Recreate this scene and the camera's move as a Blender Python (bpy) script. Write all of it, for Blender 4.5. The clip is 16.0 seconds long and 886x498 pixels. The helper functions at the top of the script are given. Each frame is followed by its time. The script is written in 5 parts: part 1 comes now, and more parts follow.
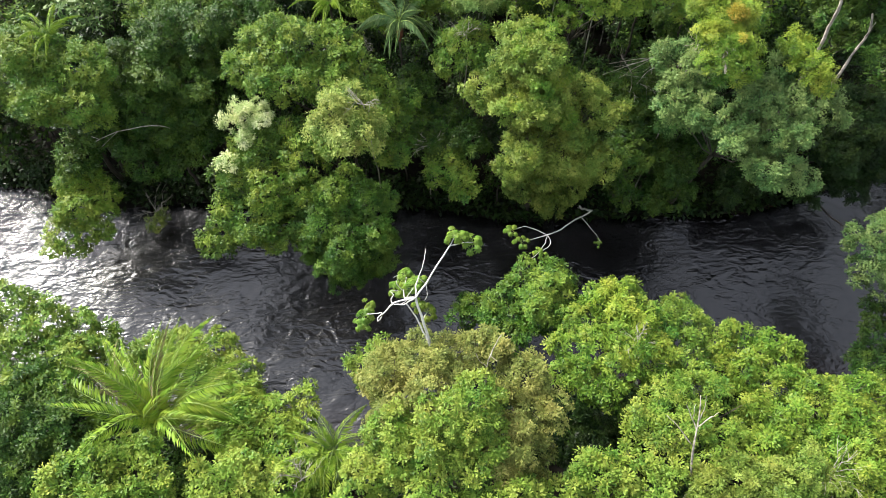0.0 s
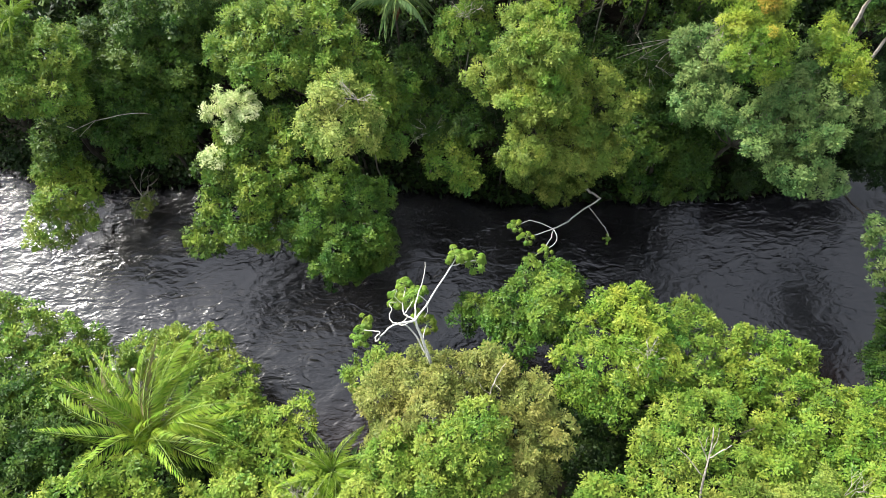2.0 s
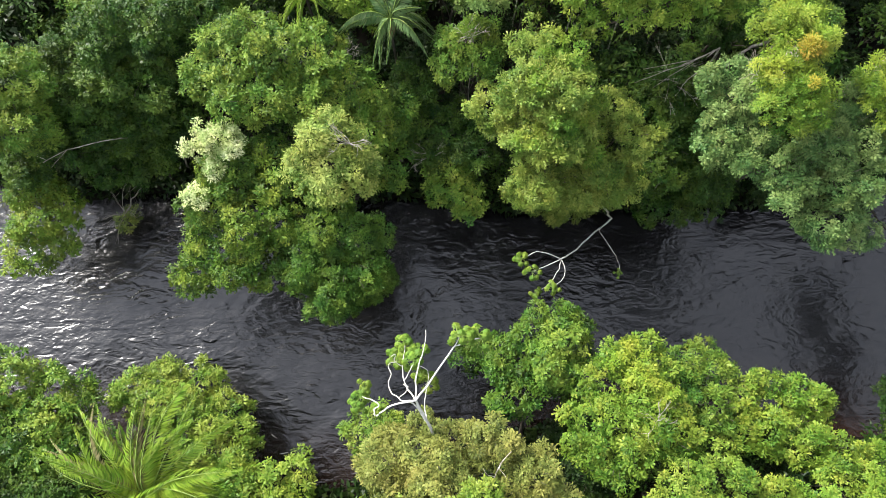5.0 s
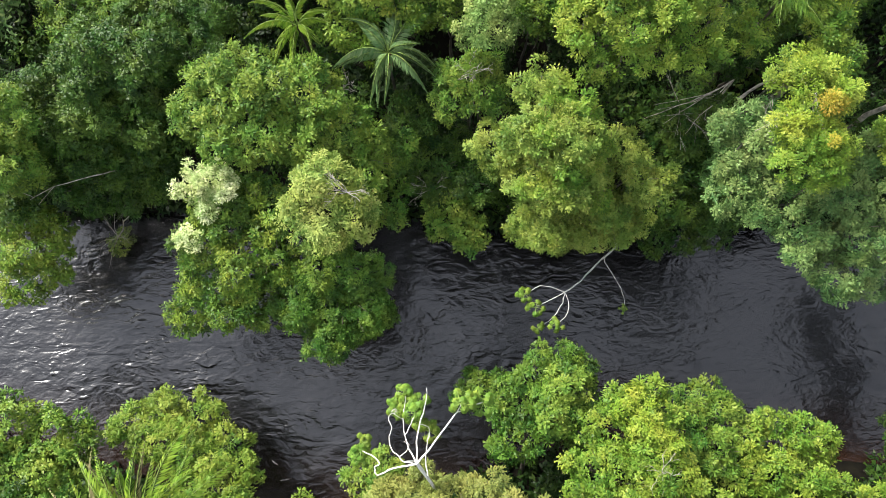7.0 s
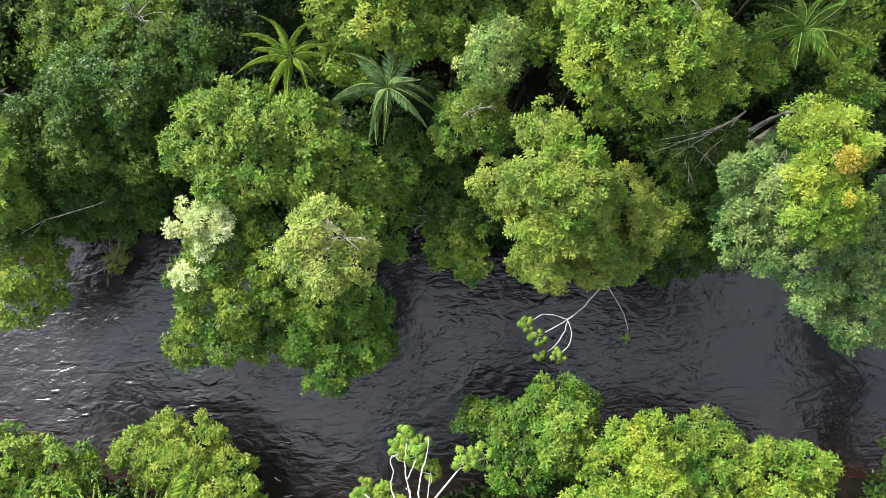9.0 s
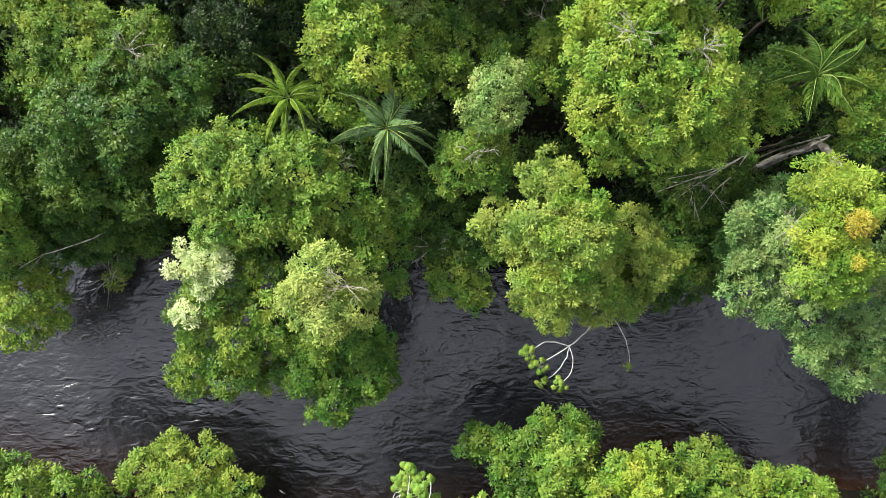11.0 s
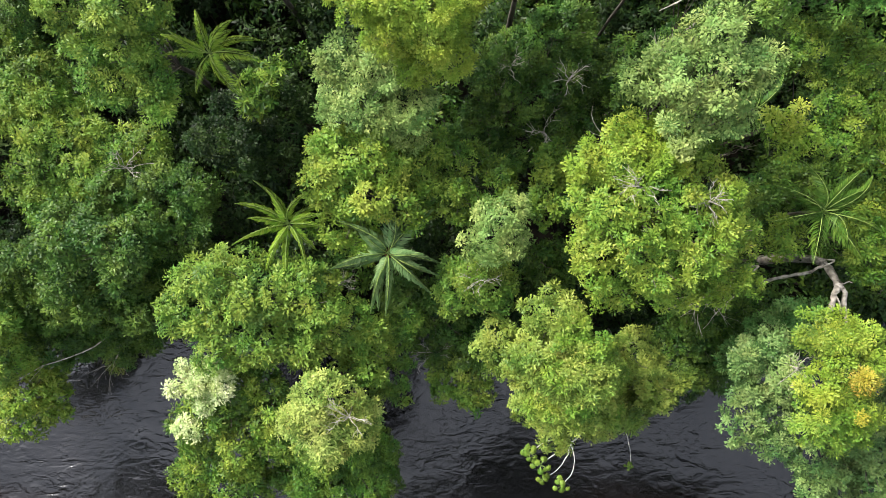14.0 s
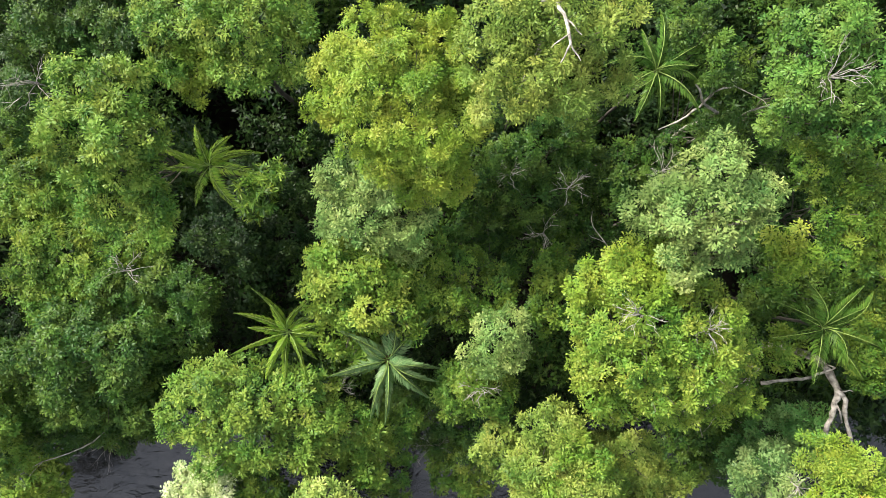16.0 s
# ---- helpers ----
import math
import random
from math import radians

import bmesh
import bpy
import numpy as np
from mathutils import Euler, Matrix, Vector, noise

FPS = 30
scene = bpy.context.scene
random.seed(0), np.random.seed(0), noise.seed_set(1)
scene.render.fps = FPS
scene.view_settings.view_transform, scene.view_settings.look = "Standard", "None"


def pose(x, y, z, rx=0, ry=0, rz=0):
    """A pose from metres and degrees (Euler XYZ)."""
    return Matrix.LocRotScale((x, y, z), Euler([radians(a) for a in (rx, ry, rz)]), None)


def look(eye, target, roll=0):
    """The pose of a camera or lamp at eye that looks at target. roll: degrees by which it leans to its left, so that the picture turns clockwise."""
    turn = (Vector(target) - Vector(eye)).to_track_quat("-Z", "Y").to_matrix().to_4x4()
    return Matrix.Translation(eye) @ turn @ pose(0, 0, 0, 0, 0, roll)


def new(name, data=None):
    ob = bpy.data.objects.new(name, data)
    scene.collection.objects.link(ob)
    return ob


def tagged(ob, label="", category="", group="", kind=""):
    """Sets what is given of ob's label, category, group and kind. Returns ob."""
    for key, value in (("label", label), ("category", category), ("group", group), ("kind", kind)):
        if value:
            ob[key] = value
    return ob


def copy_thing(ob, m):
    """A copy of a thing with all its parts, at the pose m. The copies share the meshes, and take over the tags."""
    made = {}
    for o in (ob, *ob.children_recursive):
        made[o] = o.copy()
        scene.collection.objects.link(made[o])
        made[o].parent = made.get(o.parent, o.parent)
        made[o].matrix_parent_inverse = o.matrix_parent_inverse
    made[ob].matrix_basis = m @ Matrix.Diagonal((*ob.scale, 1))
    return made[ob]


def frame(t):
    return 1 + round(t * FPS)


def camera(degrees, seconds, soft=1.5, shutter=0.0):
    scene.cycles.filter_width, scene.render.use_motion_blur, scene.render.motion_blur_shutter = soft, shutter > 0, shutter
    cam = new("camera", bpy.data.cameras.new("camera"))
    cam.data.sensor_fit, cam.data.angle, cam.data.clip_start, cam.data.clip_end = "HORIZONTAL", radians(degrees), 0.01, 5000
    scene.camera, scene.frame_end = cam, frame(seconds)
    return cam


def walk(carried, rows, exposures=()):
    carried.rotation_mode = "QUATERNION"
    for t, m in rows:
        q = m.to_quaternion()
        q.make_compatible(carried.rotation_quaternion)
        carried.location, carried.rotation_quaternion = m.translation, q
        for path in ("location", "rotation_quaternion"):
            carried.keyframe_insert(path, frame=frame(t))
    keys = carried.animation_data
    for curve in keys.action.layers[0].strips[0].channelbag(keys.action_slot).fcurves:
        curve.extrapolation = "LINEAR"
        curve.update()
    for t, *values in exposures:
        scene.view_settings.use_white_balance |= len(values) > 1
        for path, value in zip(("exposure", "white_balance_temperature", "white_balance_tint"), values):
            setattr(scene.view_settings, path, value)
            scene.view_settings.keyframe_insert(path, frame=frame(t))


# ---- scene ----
cam = camera(65.5, 16.0, soft=0.6)
METRES, EYE, TILT, LEAN, TURN = 40.0, 48.0, -61.6, 0.0, 0.0
ROWS = [
    (0.0, 0.0, 0.0, 0.0, 0.0, 0.0, -0.0),
    (0.5, -0.0002, 0.0156, 0.0278, -0.0, -1.52, 0.02),
    (1.0, -0.0008, 0.031, 0.0566, -0.02, -3.12, 0.06),
    (1.5, -0.0008, 0.0463, 0.0852, -0.0, -4.68, 0.09),
    (2.0, -0.001, 0.0617, 0.1139, 0.0, -6.22, 0.12),
    (2.5, -0.0015, 0.077, 0.1423, -0.03, -7.69, 0.15),
    (3.0, -0.0016, 0.0926, 0.1711, -0.04, -9.07, 0.18),
    (5.5, -0.0016, 0.1724, 0.3241, 0.01, -14.81, 0.38),
    (6.0, -0.0018, 0.1874, 0.3522, 0.0, -15.78, 0.4),
    (6.5, -0.0018, 0.2018, 0.3794, -0.0, -16.77, 0.44),
    (7.0, -0.0019, 0.2163, 0.4061, -0.01, -17.79, 0.47),
    (7.5, -0.0023, 0.2305, 0.4324, -0.03, -18.83, 0.5),
    (8.0, -0.0023, 0.2449, 0.4587, -0.03, -19.91, 0.52),
    (8.5, -0.0027, 0.2594, 0.4847, -0.05, -20.99, 0.54),
    (9.0, -0.0023, 0.2739, 0.5109, -0.04, -22.09, 0.59),
    (11.5, -0.003, 0.3457, 0.6406, -0.05, -27.71, 0.7),
    (12.0, -0.0029, 0.3598, 0.6658, -0.05, -28.59, 0.72),
    (12.5, -0.0036, 0.3739, 0.692, -0.08, -28.48, 0.7),
    (13.0, -0.0035, 0.3886, 0.7185, -0.09, -28.41, 0.73),
    (13.5, -0.0037, 0.4029, 0.7449, -0.1, -28.34, 0.74),
    (14.0, -0.0035, 0.4169, 0.7707, -0.1, -28.22, 0.74),
    (14.5, -0.003, 0.4313, 0.7971, -0.1, -28.15, 0.73),
    (15.0, -0.0021, 0.446, 0.8242, -0.1, -28.09, 0.75),
    (15.5, -0.0015, 0.4606, 0.8515, -0.08, -28.0, 0.75),
    (16.0, -0.0009, 0.4757, 0.8795, -0.07, -27.88, 0.78),
]
walk(cam, [(t, pose(0, 0, EYE, TILT, LEAN, TURN) @ pose(METRES * x, METRES * y, METRES * z, 90 + pitch, roll, yaw)) for t, x, y, z, yaw, pitch, roll in ROWS])

# ---- sky and sun ----
SUN = Vector((-0.58, 0.53, 0.55)).normalized()
world = bpy.data.worlds.new("hazy_sky")
scene.world = world
world.use_nodes = True
wn, wl = world.node_tree.nodes, world.node_tree.links
sky = wn.new("ShaderNodeTexSky")
sky.sky_type, sky.sun_disc = "NISHITA", False
sky.sun_elevation = math.asin(SUN.z)
sky.sun_rotation = math.atan2(SUN.x, SUN.y)
sky.air_density, sky.dust_density, sky.ozone_density = 1.0, 2.5, 1.0
wn["Background"].inputs["Strength"].default_value = 0.12
# thin broken cloud over the clear sky
wco = wn.new("ShaderNodeTexCoord")
wno = wn.new("ShaderNodeTexNoise")
wno.inputs["Scale"].default_value, wno.inputs["Detail"].default_value, wno.inputs["Roughness"].default_value = 6.0, 6, 0.6
wra = wn.new("ShaderNodeValToRGB")
wra.color_ramp.elements[0].position, wra.color_ramp.elements[0].color = 0.40, (0.2, 0.2, 0.2, 1)
wra.color_ramp.elements[1].position, wra.color_ramp.elements[1].color = 0.58, (1, 1, 1, 1)
wmi = wn.new("ShaderNodeMix")
wmi.data_type = "RGBA"
# the haze is brightest round the sun and falls off away from it
wdo = wn.new("ShaderNodeVectorMath")
wdo.operation = "DOT_PRODUCT"
wdo.inputs[1].default_value = SUN
wgr = wn.new("ShaderNodeMapRange")
wgr.inputs["From Min"].default_value, wgr.inputs["From Max"].default_value = 0.35, 1.0
wpo = wn.new("ShaderNodeMath")
wpo.operation = "POWER"
wpo.inputs[1].default_value = 3.4
wmu = wn.new("ShaderNodeMath")
wmu.operation = "MULTIPLY_ADD"
wmu.inputs[1].default_value = 14.0
# and, as under thin cloud, twice as bright overhead as low down
wse = wn.new("ShaderNodeSeparateXYZ")
wel = wn.new("ShaderNodeMapRange")
wel.inputs["From Min"].default_value, wel.inputs["From Max"].default_value = 0.2, 0.95
wel.inputs["To Min"].default_value, wel.inputs["To Max"].default_value = 4.0, 6.9
wl.new(wco.outputs["Generated"], wse.inputs[0])
wl.new(wse.outputs["Z"], wel.inputs["Value"])
wl.new(wel.outputs[0], wmu.inputs[2])
wti = wn.new("ShaderNodeVectorMath")
wti.operation = "SCALE"
wti.inputs[0].default_value = (0.94, 0.98, 1.09)
wl.new(wco.outputs["Generated"], wdo.inputs[0])
wl.new(wdo.outputs["Value"], wgr.inputs["Value"])
wl.new(wgr.outputs[0], wpo.inputs[0])
wl.new(wpo.outputs[0], wmu.inputs[0])
wl.new(wmu.outputs[0], wti.inputs["Scale"])
wl.new(wti.outputs[0], wmi.inputs[7])
wl.new(wco.outputs["Generated"], wno.inputs["Vector"])
wl.new(wno.outputs["Fac"], wra.inputs["Fac"])
wl.new(wra.outputs["Color"], wmi.inputs[0])
wl.new(sky.outputs["Color"], wmi.inputs[6])
wl.new(wmi.outputs[2], wn["Background"].inputs["Color"])

sun = new("sun", bpy.data.lights.new("sun", "SUN"))
sun.data.energy, sun.data.angle, sun.data.color = 5.3, radians(16), (1.0, 0.97, 0.9)
sun.matrix_world = look(SUN * 100, (0, 0, 0))
scene.view_settings.exposure = 1.22

# ---- materials ----
def nodes_of(name):
    m = bpy.data.materials.new(name)
    m.use_nodes = True
    return m, m.node_tree.nodes, m.node_tree.links, m.node_tree.nodes["Principled BSDF"]


def ramp(n, stops):
    r = n.new("ShaderNodeValToRGB")
    e = r.color_ramp.elements
    while len(e) < len(stops):
        e.new(0.5)
    for k, (p, c) in zip(e, stops):
        k.position, k.color = p, (*c, 1)
    return r


def leaf_material(name, low, mid, high, shine=0.44, through_light=0.12):
    """Leaves: a tone for each spray and each leaf, gloss on the upper side, light through the blade."""
    m, n, l, b = nodes_of(name)
    tone = n.new("ShaderNodeAttribute")
    tone.attribute_name = "tone"
    geo = n.new("ShaderNodeNewGeometry")
    mixv = n.new("ShaderNodeMath")
    mixv.operation = "MULTIPLY_ADD"
    mixv.inputs[1].default_value = 0.25
    l.new(geo.outputs["Random Per Island"], mixv.inputs[0])
    scale = n.new("ShaderNodeMath")
    scale.operation = "MULTIPLY"
    scale.inputs[1].default_value = 0.75
    l.new(tone.outputs["Fac"], scale.inputs[0])
    l.new(scale.outputs[0], mixv.inputs[2])
    r = ramp(n, [(0.12, low), (0.5, mid), (0.88, high)])
    l.new(mixv.outputs[0], r.inputs["Fac"])
    # a few leaves of each crown are yellowing or browned
    old = n.new("ShaderNodeMapRange")
    old.inputs["From Min"].default_value, old.inputs["From Max"].default_value = 0.9, 0.99
    old.inputs["To Max"].default_value = 0.35
    l.new(geo.outputs["Random Per Island"], old.inputs["Value"])
    dry = n.new("ShaderNodeMix")
    dry.data_type = "RGBA"
    dry.inputs[7].default_value = (high[0] * 1.25, high[1] * 0.86, high[2] * 1.1, 1)
    l.new(old.outputs[0], dry.inputs[0])
    l.new(r.outputs["Color"], dry.inputs[6])
    # and whole sprays lean to a bluer or a yellower green
    co = n.new("ShaderNodeTexCoord")
    patch = n.new("ShaderNodeTexNoise")
    patch.inputs["Scale"].default_value, patch.inputs["Detail"].default_value = 0.75, 3
    l.new(co.outputs["Object"], patch.inputs["Vector"])
    lean = n.new("ShaderNodeMapRange")
    lean.inputs["From Min"].default_value, lean.inputs["From Max"].default_value = 0.35, 0.65
    lean.inputs["To Min"].default_value, lean.inputs["To Max"].default_value = 0.474, 0.512
    l.new(patch.outputs["Fac"], lean.inputs["Value"])
    hue = n.new("ShaderNodeHueSaturation")
    swap = n.new("ShaderNodeMath")
    swap.operation = "SUBTRACT"
    swap.inputs[0].default_value = 0.992
    l.new(lean.outputs[0], swap.inputs[1])
    l.new(swap.outputs[0], hue.inputs["Hue"])
    l.new(dry.outputs[2], hue.inputs["Color"])
    l.new(hue.outputs[0], b.inputs["Base Color"])
    b.inputs["Roughness"].default_value = shine
    b.inputs["Specular IOR Level"].default_value = 0.12
    t = n.new("ShaderNodeBsdfTranslucent")
    l.new(hue.outputs[0], t.inputs["Color"])
    mix = n.new("ShaderNodeMixShader")
    mix.inputs["Fac"].default_value = through_light
    l.new(b.outputs[0], mix.inputs[1])
    l.new(t.outputs[0], mix.inputs[2])
    l.new(mix.outputs[0], n["Material Output"].inputs["Surface"])
    return m


def noisy(name, low, high, scale, rough=0.85, bump=0.3, stretch=(1, 1, 1), detail=6):
    m, n, l, b = nodes_of(name)
    co = n.new("ShaderNodeTexCoord")
    mp = n.new("ShaderNodeMapping")
    mp.inputs["Scale"].default_value = stretch
    tx = n.new("ShaderNodeTexNoise")
    tx.inputs["Scale"].default_value, tx.inputs["Detail"].default_value = scale, detail
    l.new(co.outputs["Object"], mp.inputs["Vector"])
    l.new(mp.outputs[0], tx.inputs["Vector"])
    r = ramp(n, [(0.3, low), (0.7, high)])
    l.new(tx.outputs["Fac"], r.inputs["Fac"])
    l.new(r.outputs["Color"], b.inputs["Base Color"])
    bp = n.new("ShaderNodeBump")
    bp.inputs["Strength"].default_value, bp.inputs["Distance"].default_value = bump, 0.05
    l.new(tx.outputs["Fac"], bp.inputs["Height"])
    l.new(bp.outputs[0], b.inputs["Normal"])
    b.inputs["Roughness"].default_value = rough
    b.inputs["Specular IOR Level"].default_value = 0.15
    return m


MID = leaf_material("mid_green_leaves", (0.026, 0.063, 0.009), (0.072, 0.135, 0.0155), (0.15, 0.212, 0.026))
FRESH = leaf_material("fresh_green_leaves", (0.034, 0.083, 0.0125), (0.092, 0.165, 0.0205), (0.168, 0.235, 0.034))
# For naturally dark crowns, and for gap trees with shade put into their colour.
DARK = leaf_material("dark_and_shaded_green_leaves", (0.012, 0.034, 0.006), (0.036, 0.078, 0.0115), (0.078, 0.135, 0.019), 0.42)
LIME = leaf_material("lime_green_leaves", (0.043, 0.095, 0.0115), (0.11, 0.187, 0.02), (0.195, 0.255, 0.036))
SPRING = leaf_material("spring_green_leaves", (0.048, 0.103, 0.013), (0.125, 0.198, 0.024), (0.21, 0.268, 0.044))
YELLOW = leaf_material("yellow_green_leaves", (0.062, 0.116, 0.012), (0.15, 0.225, 0.021), (0.225, 0.28, 0.038))
OLIVE = leaf_material("olive_leaves", (0.05, 0.09, 0.013), (0.124, 0.18, 0.027), (0.21, 0.265, 0.05))
DEEP = leaf_material("deep_green_leaves", (0.018, 0.05, 0.007), (0.05, 0.108, 0.013), (0.11, 0.18, 0.023))
PALE_LIME = leaf_material("pale_lime_leaves", (0.07, 0.122, 0.02), (0.17, 0.232, 0.041), (0.28, 0.325, 0.08))
MINT = leaf_material("mint_green_leaves", (0.029, 0.078, 0.0125), (0.074, 0.154, 0.024), (0.138, 0.233, 0.041))
PALE_GREEN = leaf_material("pale_green_leaves", (0.058, 0.112, 0.024), (0.13, 0.2, 0.047), (0.21, 0.28, 0.078))
RUSSET = leaf_material("russet_olive_leaves", (0.06, 0.078, 0.016), (0.148, 0.168, 0.036), (0.24, 0.252, 0.064))
GREY = leaf_material("grey_green_leaves", (0.038, 0.085, 0.022), (0.092, 0.155, 0.04), (0.17, 0.24, 0.072))
BLUE = leaf_material("blue_green_leaves", (0.032, 0.088, 0.018), (0.078, 0.163, 0.035), (0.152, 0.25, 0.068))
WHITE = leaf_material("pale_flowering_leaves", (0.09, 0.17, 0.03), (0.33, 0.41, 0.14), (0.56, 0.6, 0.33))
# Near black: the shade under and between taller crowns is put into the colour.
SHADE_GREEN = leaf_material("shade_dark_leaves", (0.005, 0.014, 0.0034), (0.013, 0.03, 0.0055), (0.032, 0.06, 0.011))
PALM = leaf_material("palm_leaflets", (0.022, 0.06, 0.008), (0.055, 0.118, 0.017), (0.11, 0.185, 0.03), 0.35, 0.25)
PALM_SILVER = leaf_material("silvery_palm_leaflets", (0.04, 0.09, 0.03), (0.098, 0.17, 0.06), (0.2, 0.28, 0.12), 0.28, 0.15)
PALM_LIME = leaf_material("lime_palm_leaflets", (0.055, 0.125, 0.013), (0.165, 0.275, 0.028), (0.29, 0.385, 0.058), 0.35, 0.3)
PALM_DRY = leaf_material("dry_palm_leaflets", (0.075, 0.072, 0.03), (0.15, 0.138, 0.058), (0.25, 0.225, 0.11), 0.6, 0.15)
ORANGE = leaf_material("turning_orange_leaves", (0.09, 0.12, 0.012), (0.19, 0.19, 0.02), (0.33, 0.25, 0.035))
BARK = noisy("grey_brown_bark", (0.03, 0.026, 0.02), (0.095, 0.082, 0.066), 5, 0.9, 0.6, (1, 1, 0.25))
PALE = noisy("pale_smooth_bark", (0.42, 0.4, 0.36), (0.68, 0.66, 0.6), 7, 0.7, 0.2)
SNAG = noisy("weathered_dead_wood", (0.09, 0.078, 0.063), (0.46, 0.41, 0.34), 4.5, 0.85, 0.9, (1, 1, 0.5))
TWIG = noisy("dead_grey_twigs", (0.15, 0.135, 0.11), (0.36, 0.33, 0.28), 6, 0.9, 0.3)
FIBRE = noisy("red_brown_palm_fibre", (0.05, 0.02, 0.01), (0.19, 0.075, 0.04), 9, 0.9, 0.8, (1, 1, 0.2))
RACHIS = noisy("palm_stalk", (0.14, 0.22, 0.045), (0.26, 0.34, 0.09), 4, 0.5, 0.1)
# Dark litter, taken near black so the colour also holds the canopy gaps' shade.
SOIL = noisy("shaded_leaf_litter_soil", (0.0035, 0.003, 0.002), (0.012, 0.0105, 0.006), 1.6, 0.95, 0.8, (1, 1, 1), 9)


def water_material():
    m, n, l, b = nodes_of("dark_tannin_water")
    co = n.new("ShaderNodeTexCoord")
    big = n.new("ShaderNodeTexNoise")
    big.inputs["Scale"].default_value, big.inputs["Detail"].default_value = 0.16, 4
    l.new(co.outputs["Object"], big.inputs["Vector"])
    r = ramp(n, [(0.36, (0.0015, 0.0013, 0.0014)), (0.68, (0.0055, 0.0048, 0.0052))])
    l.new(big.outputs["Fac"], r.inputs["Fac"])
    shallow = n.new("ShaderNodeAttribute")
    shallow.attribute_name = "shallow"
    mix = n.new("ShaderNodeMix")
    mix.data_type = "RGBA"
    l.new(shallow.outputs["Fac"], mix.inputs[0])
    l.new(r.outputs["Color"], mix.inputs[6])
    mix.inputs[7].default_value = (0.026, 0.0105, 0.0045, 1)
    l.new(mix.outputs[2], b.inputs["Base Color"])
    height = None
    for size, turn, stretch, deep in ((0.62, 0.5, 1.9, 1.25), (1.5, -0.2, 1.7, 0.5), (3.6, 0.3, 1.4, 0.07)):
        mp = n.new("ShaderNodeMapping")
        mp.inputs["Scale"].default_value = (1.0, stretch, 1.0)
        mp.inputs["Rotation"].default_value = (0, 0, turn)
        tx = n.new("ShaderNodeTexNoise")
        tx.inputs["Scale"].default_value, tx.inputs["Detail"].default_value = size, 1.0
        tx.inputs["Distortion"].default_value = 1.4
        l.new(co.outputs["Object"], mp.inputs["Vector"])
        l.new(mp.outputs[0], tx.inputs["Vector"])
        add = n.new("ShaderNodeMath")
        add.operation = "MULTIPLY_ADD"
        add.inputs[1].default_value = deep
        l.new(tx.outputs["Fac"], add.inputs[0])
        if height is not None:
            l.new(height.outputs[0], add.inputs[2])
        height = add
    gust = n.new("ShaderNodeTexNoise")
    gust.inputs["Scale"].default_value, gust.inputs["Detail"].default_value = 0.33, 3
    l.new(co.outputs["Object"], gust.inputs["Vector"])
    calm = n.new("ShaderNodeMapRange")
    calm.inputs["From Min"].default_value, calm.inputs["From Max"].default_value = 0.4, 0.62
    calm.inputs["To Min"].default_value, calm.inputs["To Max"].default_value = 0.45, 1.0
    l.new(gust.outputs["Fac"], calm.inputs["Value"])
    bp = n.new("ShaderNodeBump")
    bp.inputs["Distance"].default_value = 0.1
    l.new(calm.outputs[0], bp.inputs["Strength"])
    l.new(height.outputs[0], bp.inputs["Height"])
    l.new(bp.outputs[0], b.inputs["Normal"])
    b.inputs["Roughness"].default_value = 0.26
    b.inputs["IOR"].default_value = 1.58
    return m


WATER = water_material()

# ---- helpers of this scene ----
rng = np.random.default_rng(7)
COVER = 0.78


def part(name, data, material, parent=None, label=""):
    ob = new(name, data)
    if material is not None and not len(data.materials):
        data.materials.append(material)
    ob.parent = parent
    if label:
        tagged(ob, label)
    return ob


def mesh_of(name, verts, faces, tone=None, smooth=False):
    """A mesh from arrays; faces is one array of equal-sized faces."""
    verts, faces = np.asarray(verts, np.float32), np.asarray(faces, np.int32)
    me = bpy.data.meshes.new(name)
    k = faces.shape[1]
    me.vertices.add(len(verts))
    me.vertices.foreach_set("co", verts.ravel())
    me.loops.add(faces.size)
    me.loops.foreach_set("vertex_index", faces.ravel())
    me.polygons.add(len(faces))
    me.polygons.foreach_set("loop_start", np.arange(0, faces.size, k, dtype=np.int32))
    if smooth:
        me.polygons.foreach_set("use_smooth", np.ones(len(faces), bool))
    if tone is not None:
        me.attributes.new("tone", "FLOAT", "POINT").data.foreach_set("value", np.asarray(tone, np.float32))
    me.update(calc_edges=True)
    return me


def unit(v):
    return v / np.maximum(np.linalg.norm(v, axis=-1, keepdims=True), 1e-9)


def tubes(runs, sides=6):
    """Tapered round limbs: each run is (points, radii)."""
    V, F, o = [], [], 0
    a = np.arange(sides) * 2 * np.pi / sides
    for pts, rad in runs:
        pts = np.asarray(pts, float)
        rad = np.asarray(rad, float)
        d = unit(np.gradient(pts, axis=0))
        ref = np.where(np.abs(d[:, 2:]) > 0.9, np.array([[1.0, 0, 0]]), np.array([[0, 0, 1.0]]))
        u = unit(np.cross(d, ref))
        w = np.cross(d, u)
        ring = pts[:, None] + rad[:, None, None] * (np.cos(a)[None, :, None] * u[:, None] + np.sin(a)[None, :, None] * w[:, None])
        V.append(ring.reshape(-1, 3))
        for i in range(len(pts) - 1):
            for j in range(sides):
                k = (j + 1) % sides
                F.append((o + i * sides + j, o + i * sides + k, o + (i + 1) * sides + k, o + (i + 1) * sides + j))
        o += len(pts) * sides
    return np.concatenate(V), np.array(F)


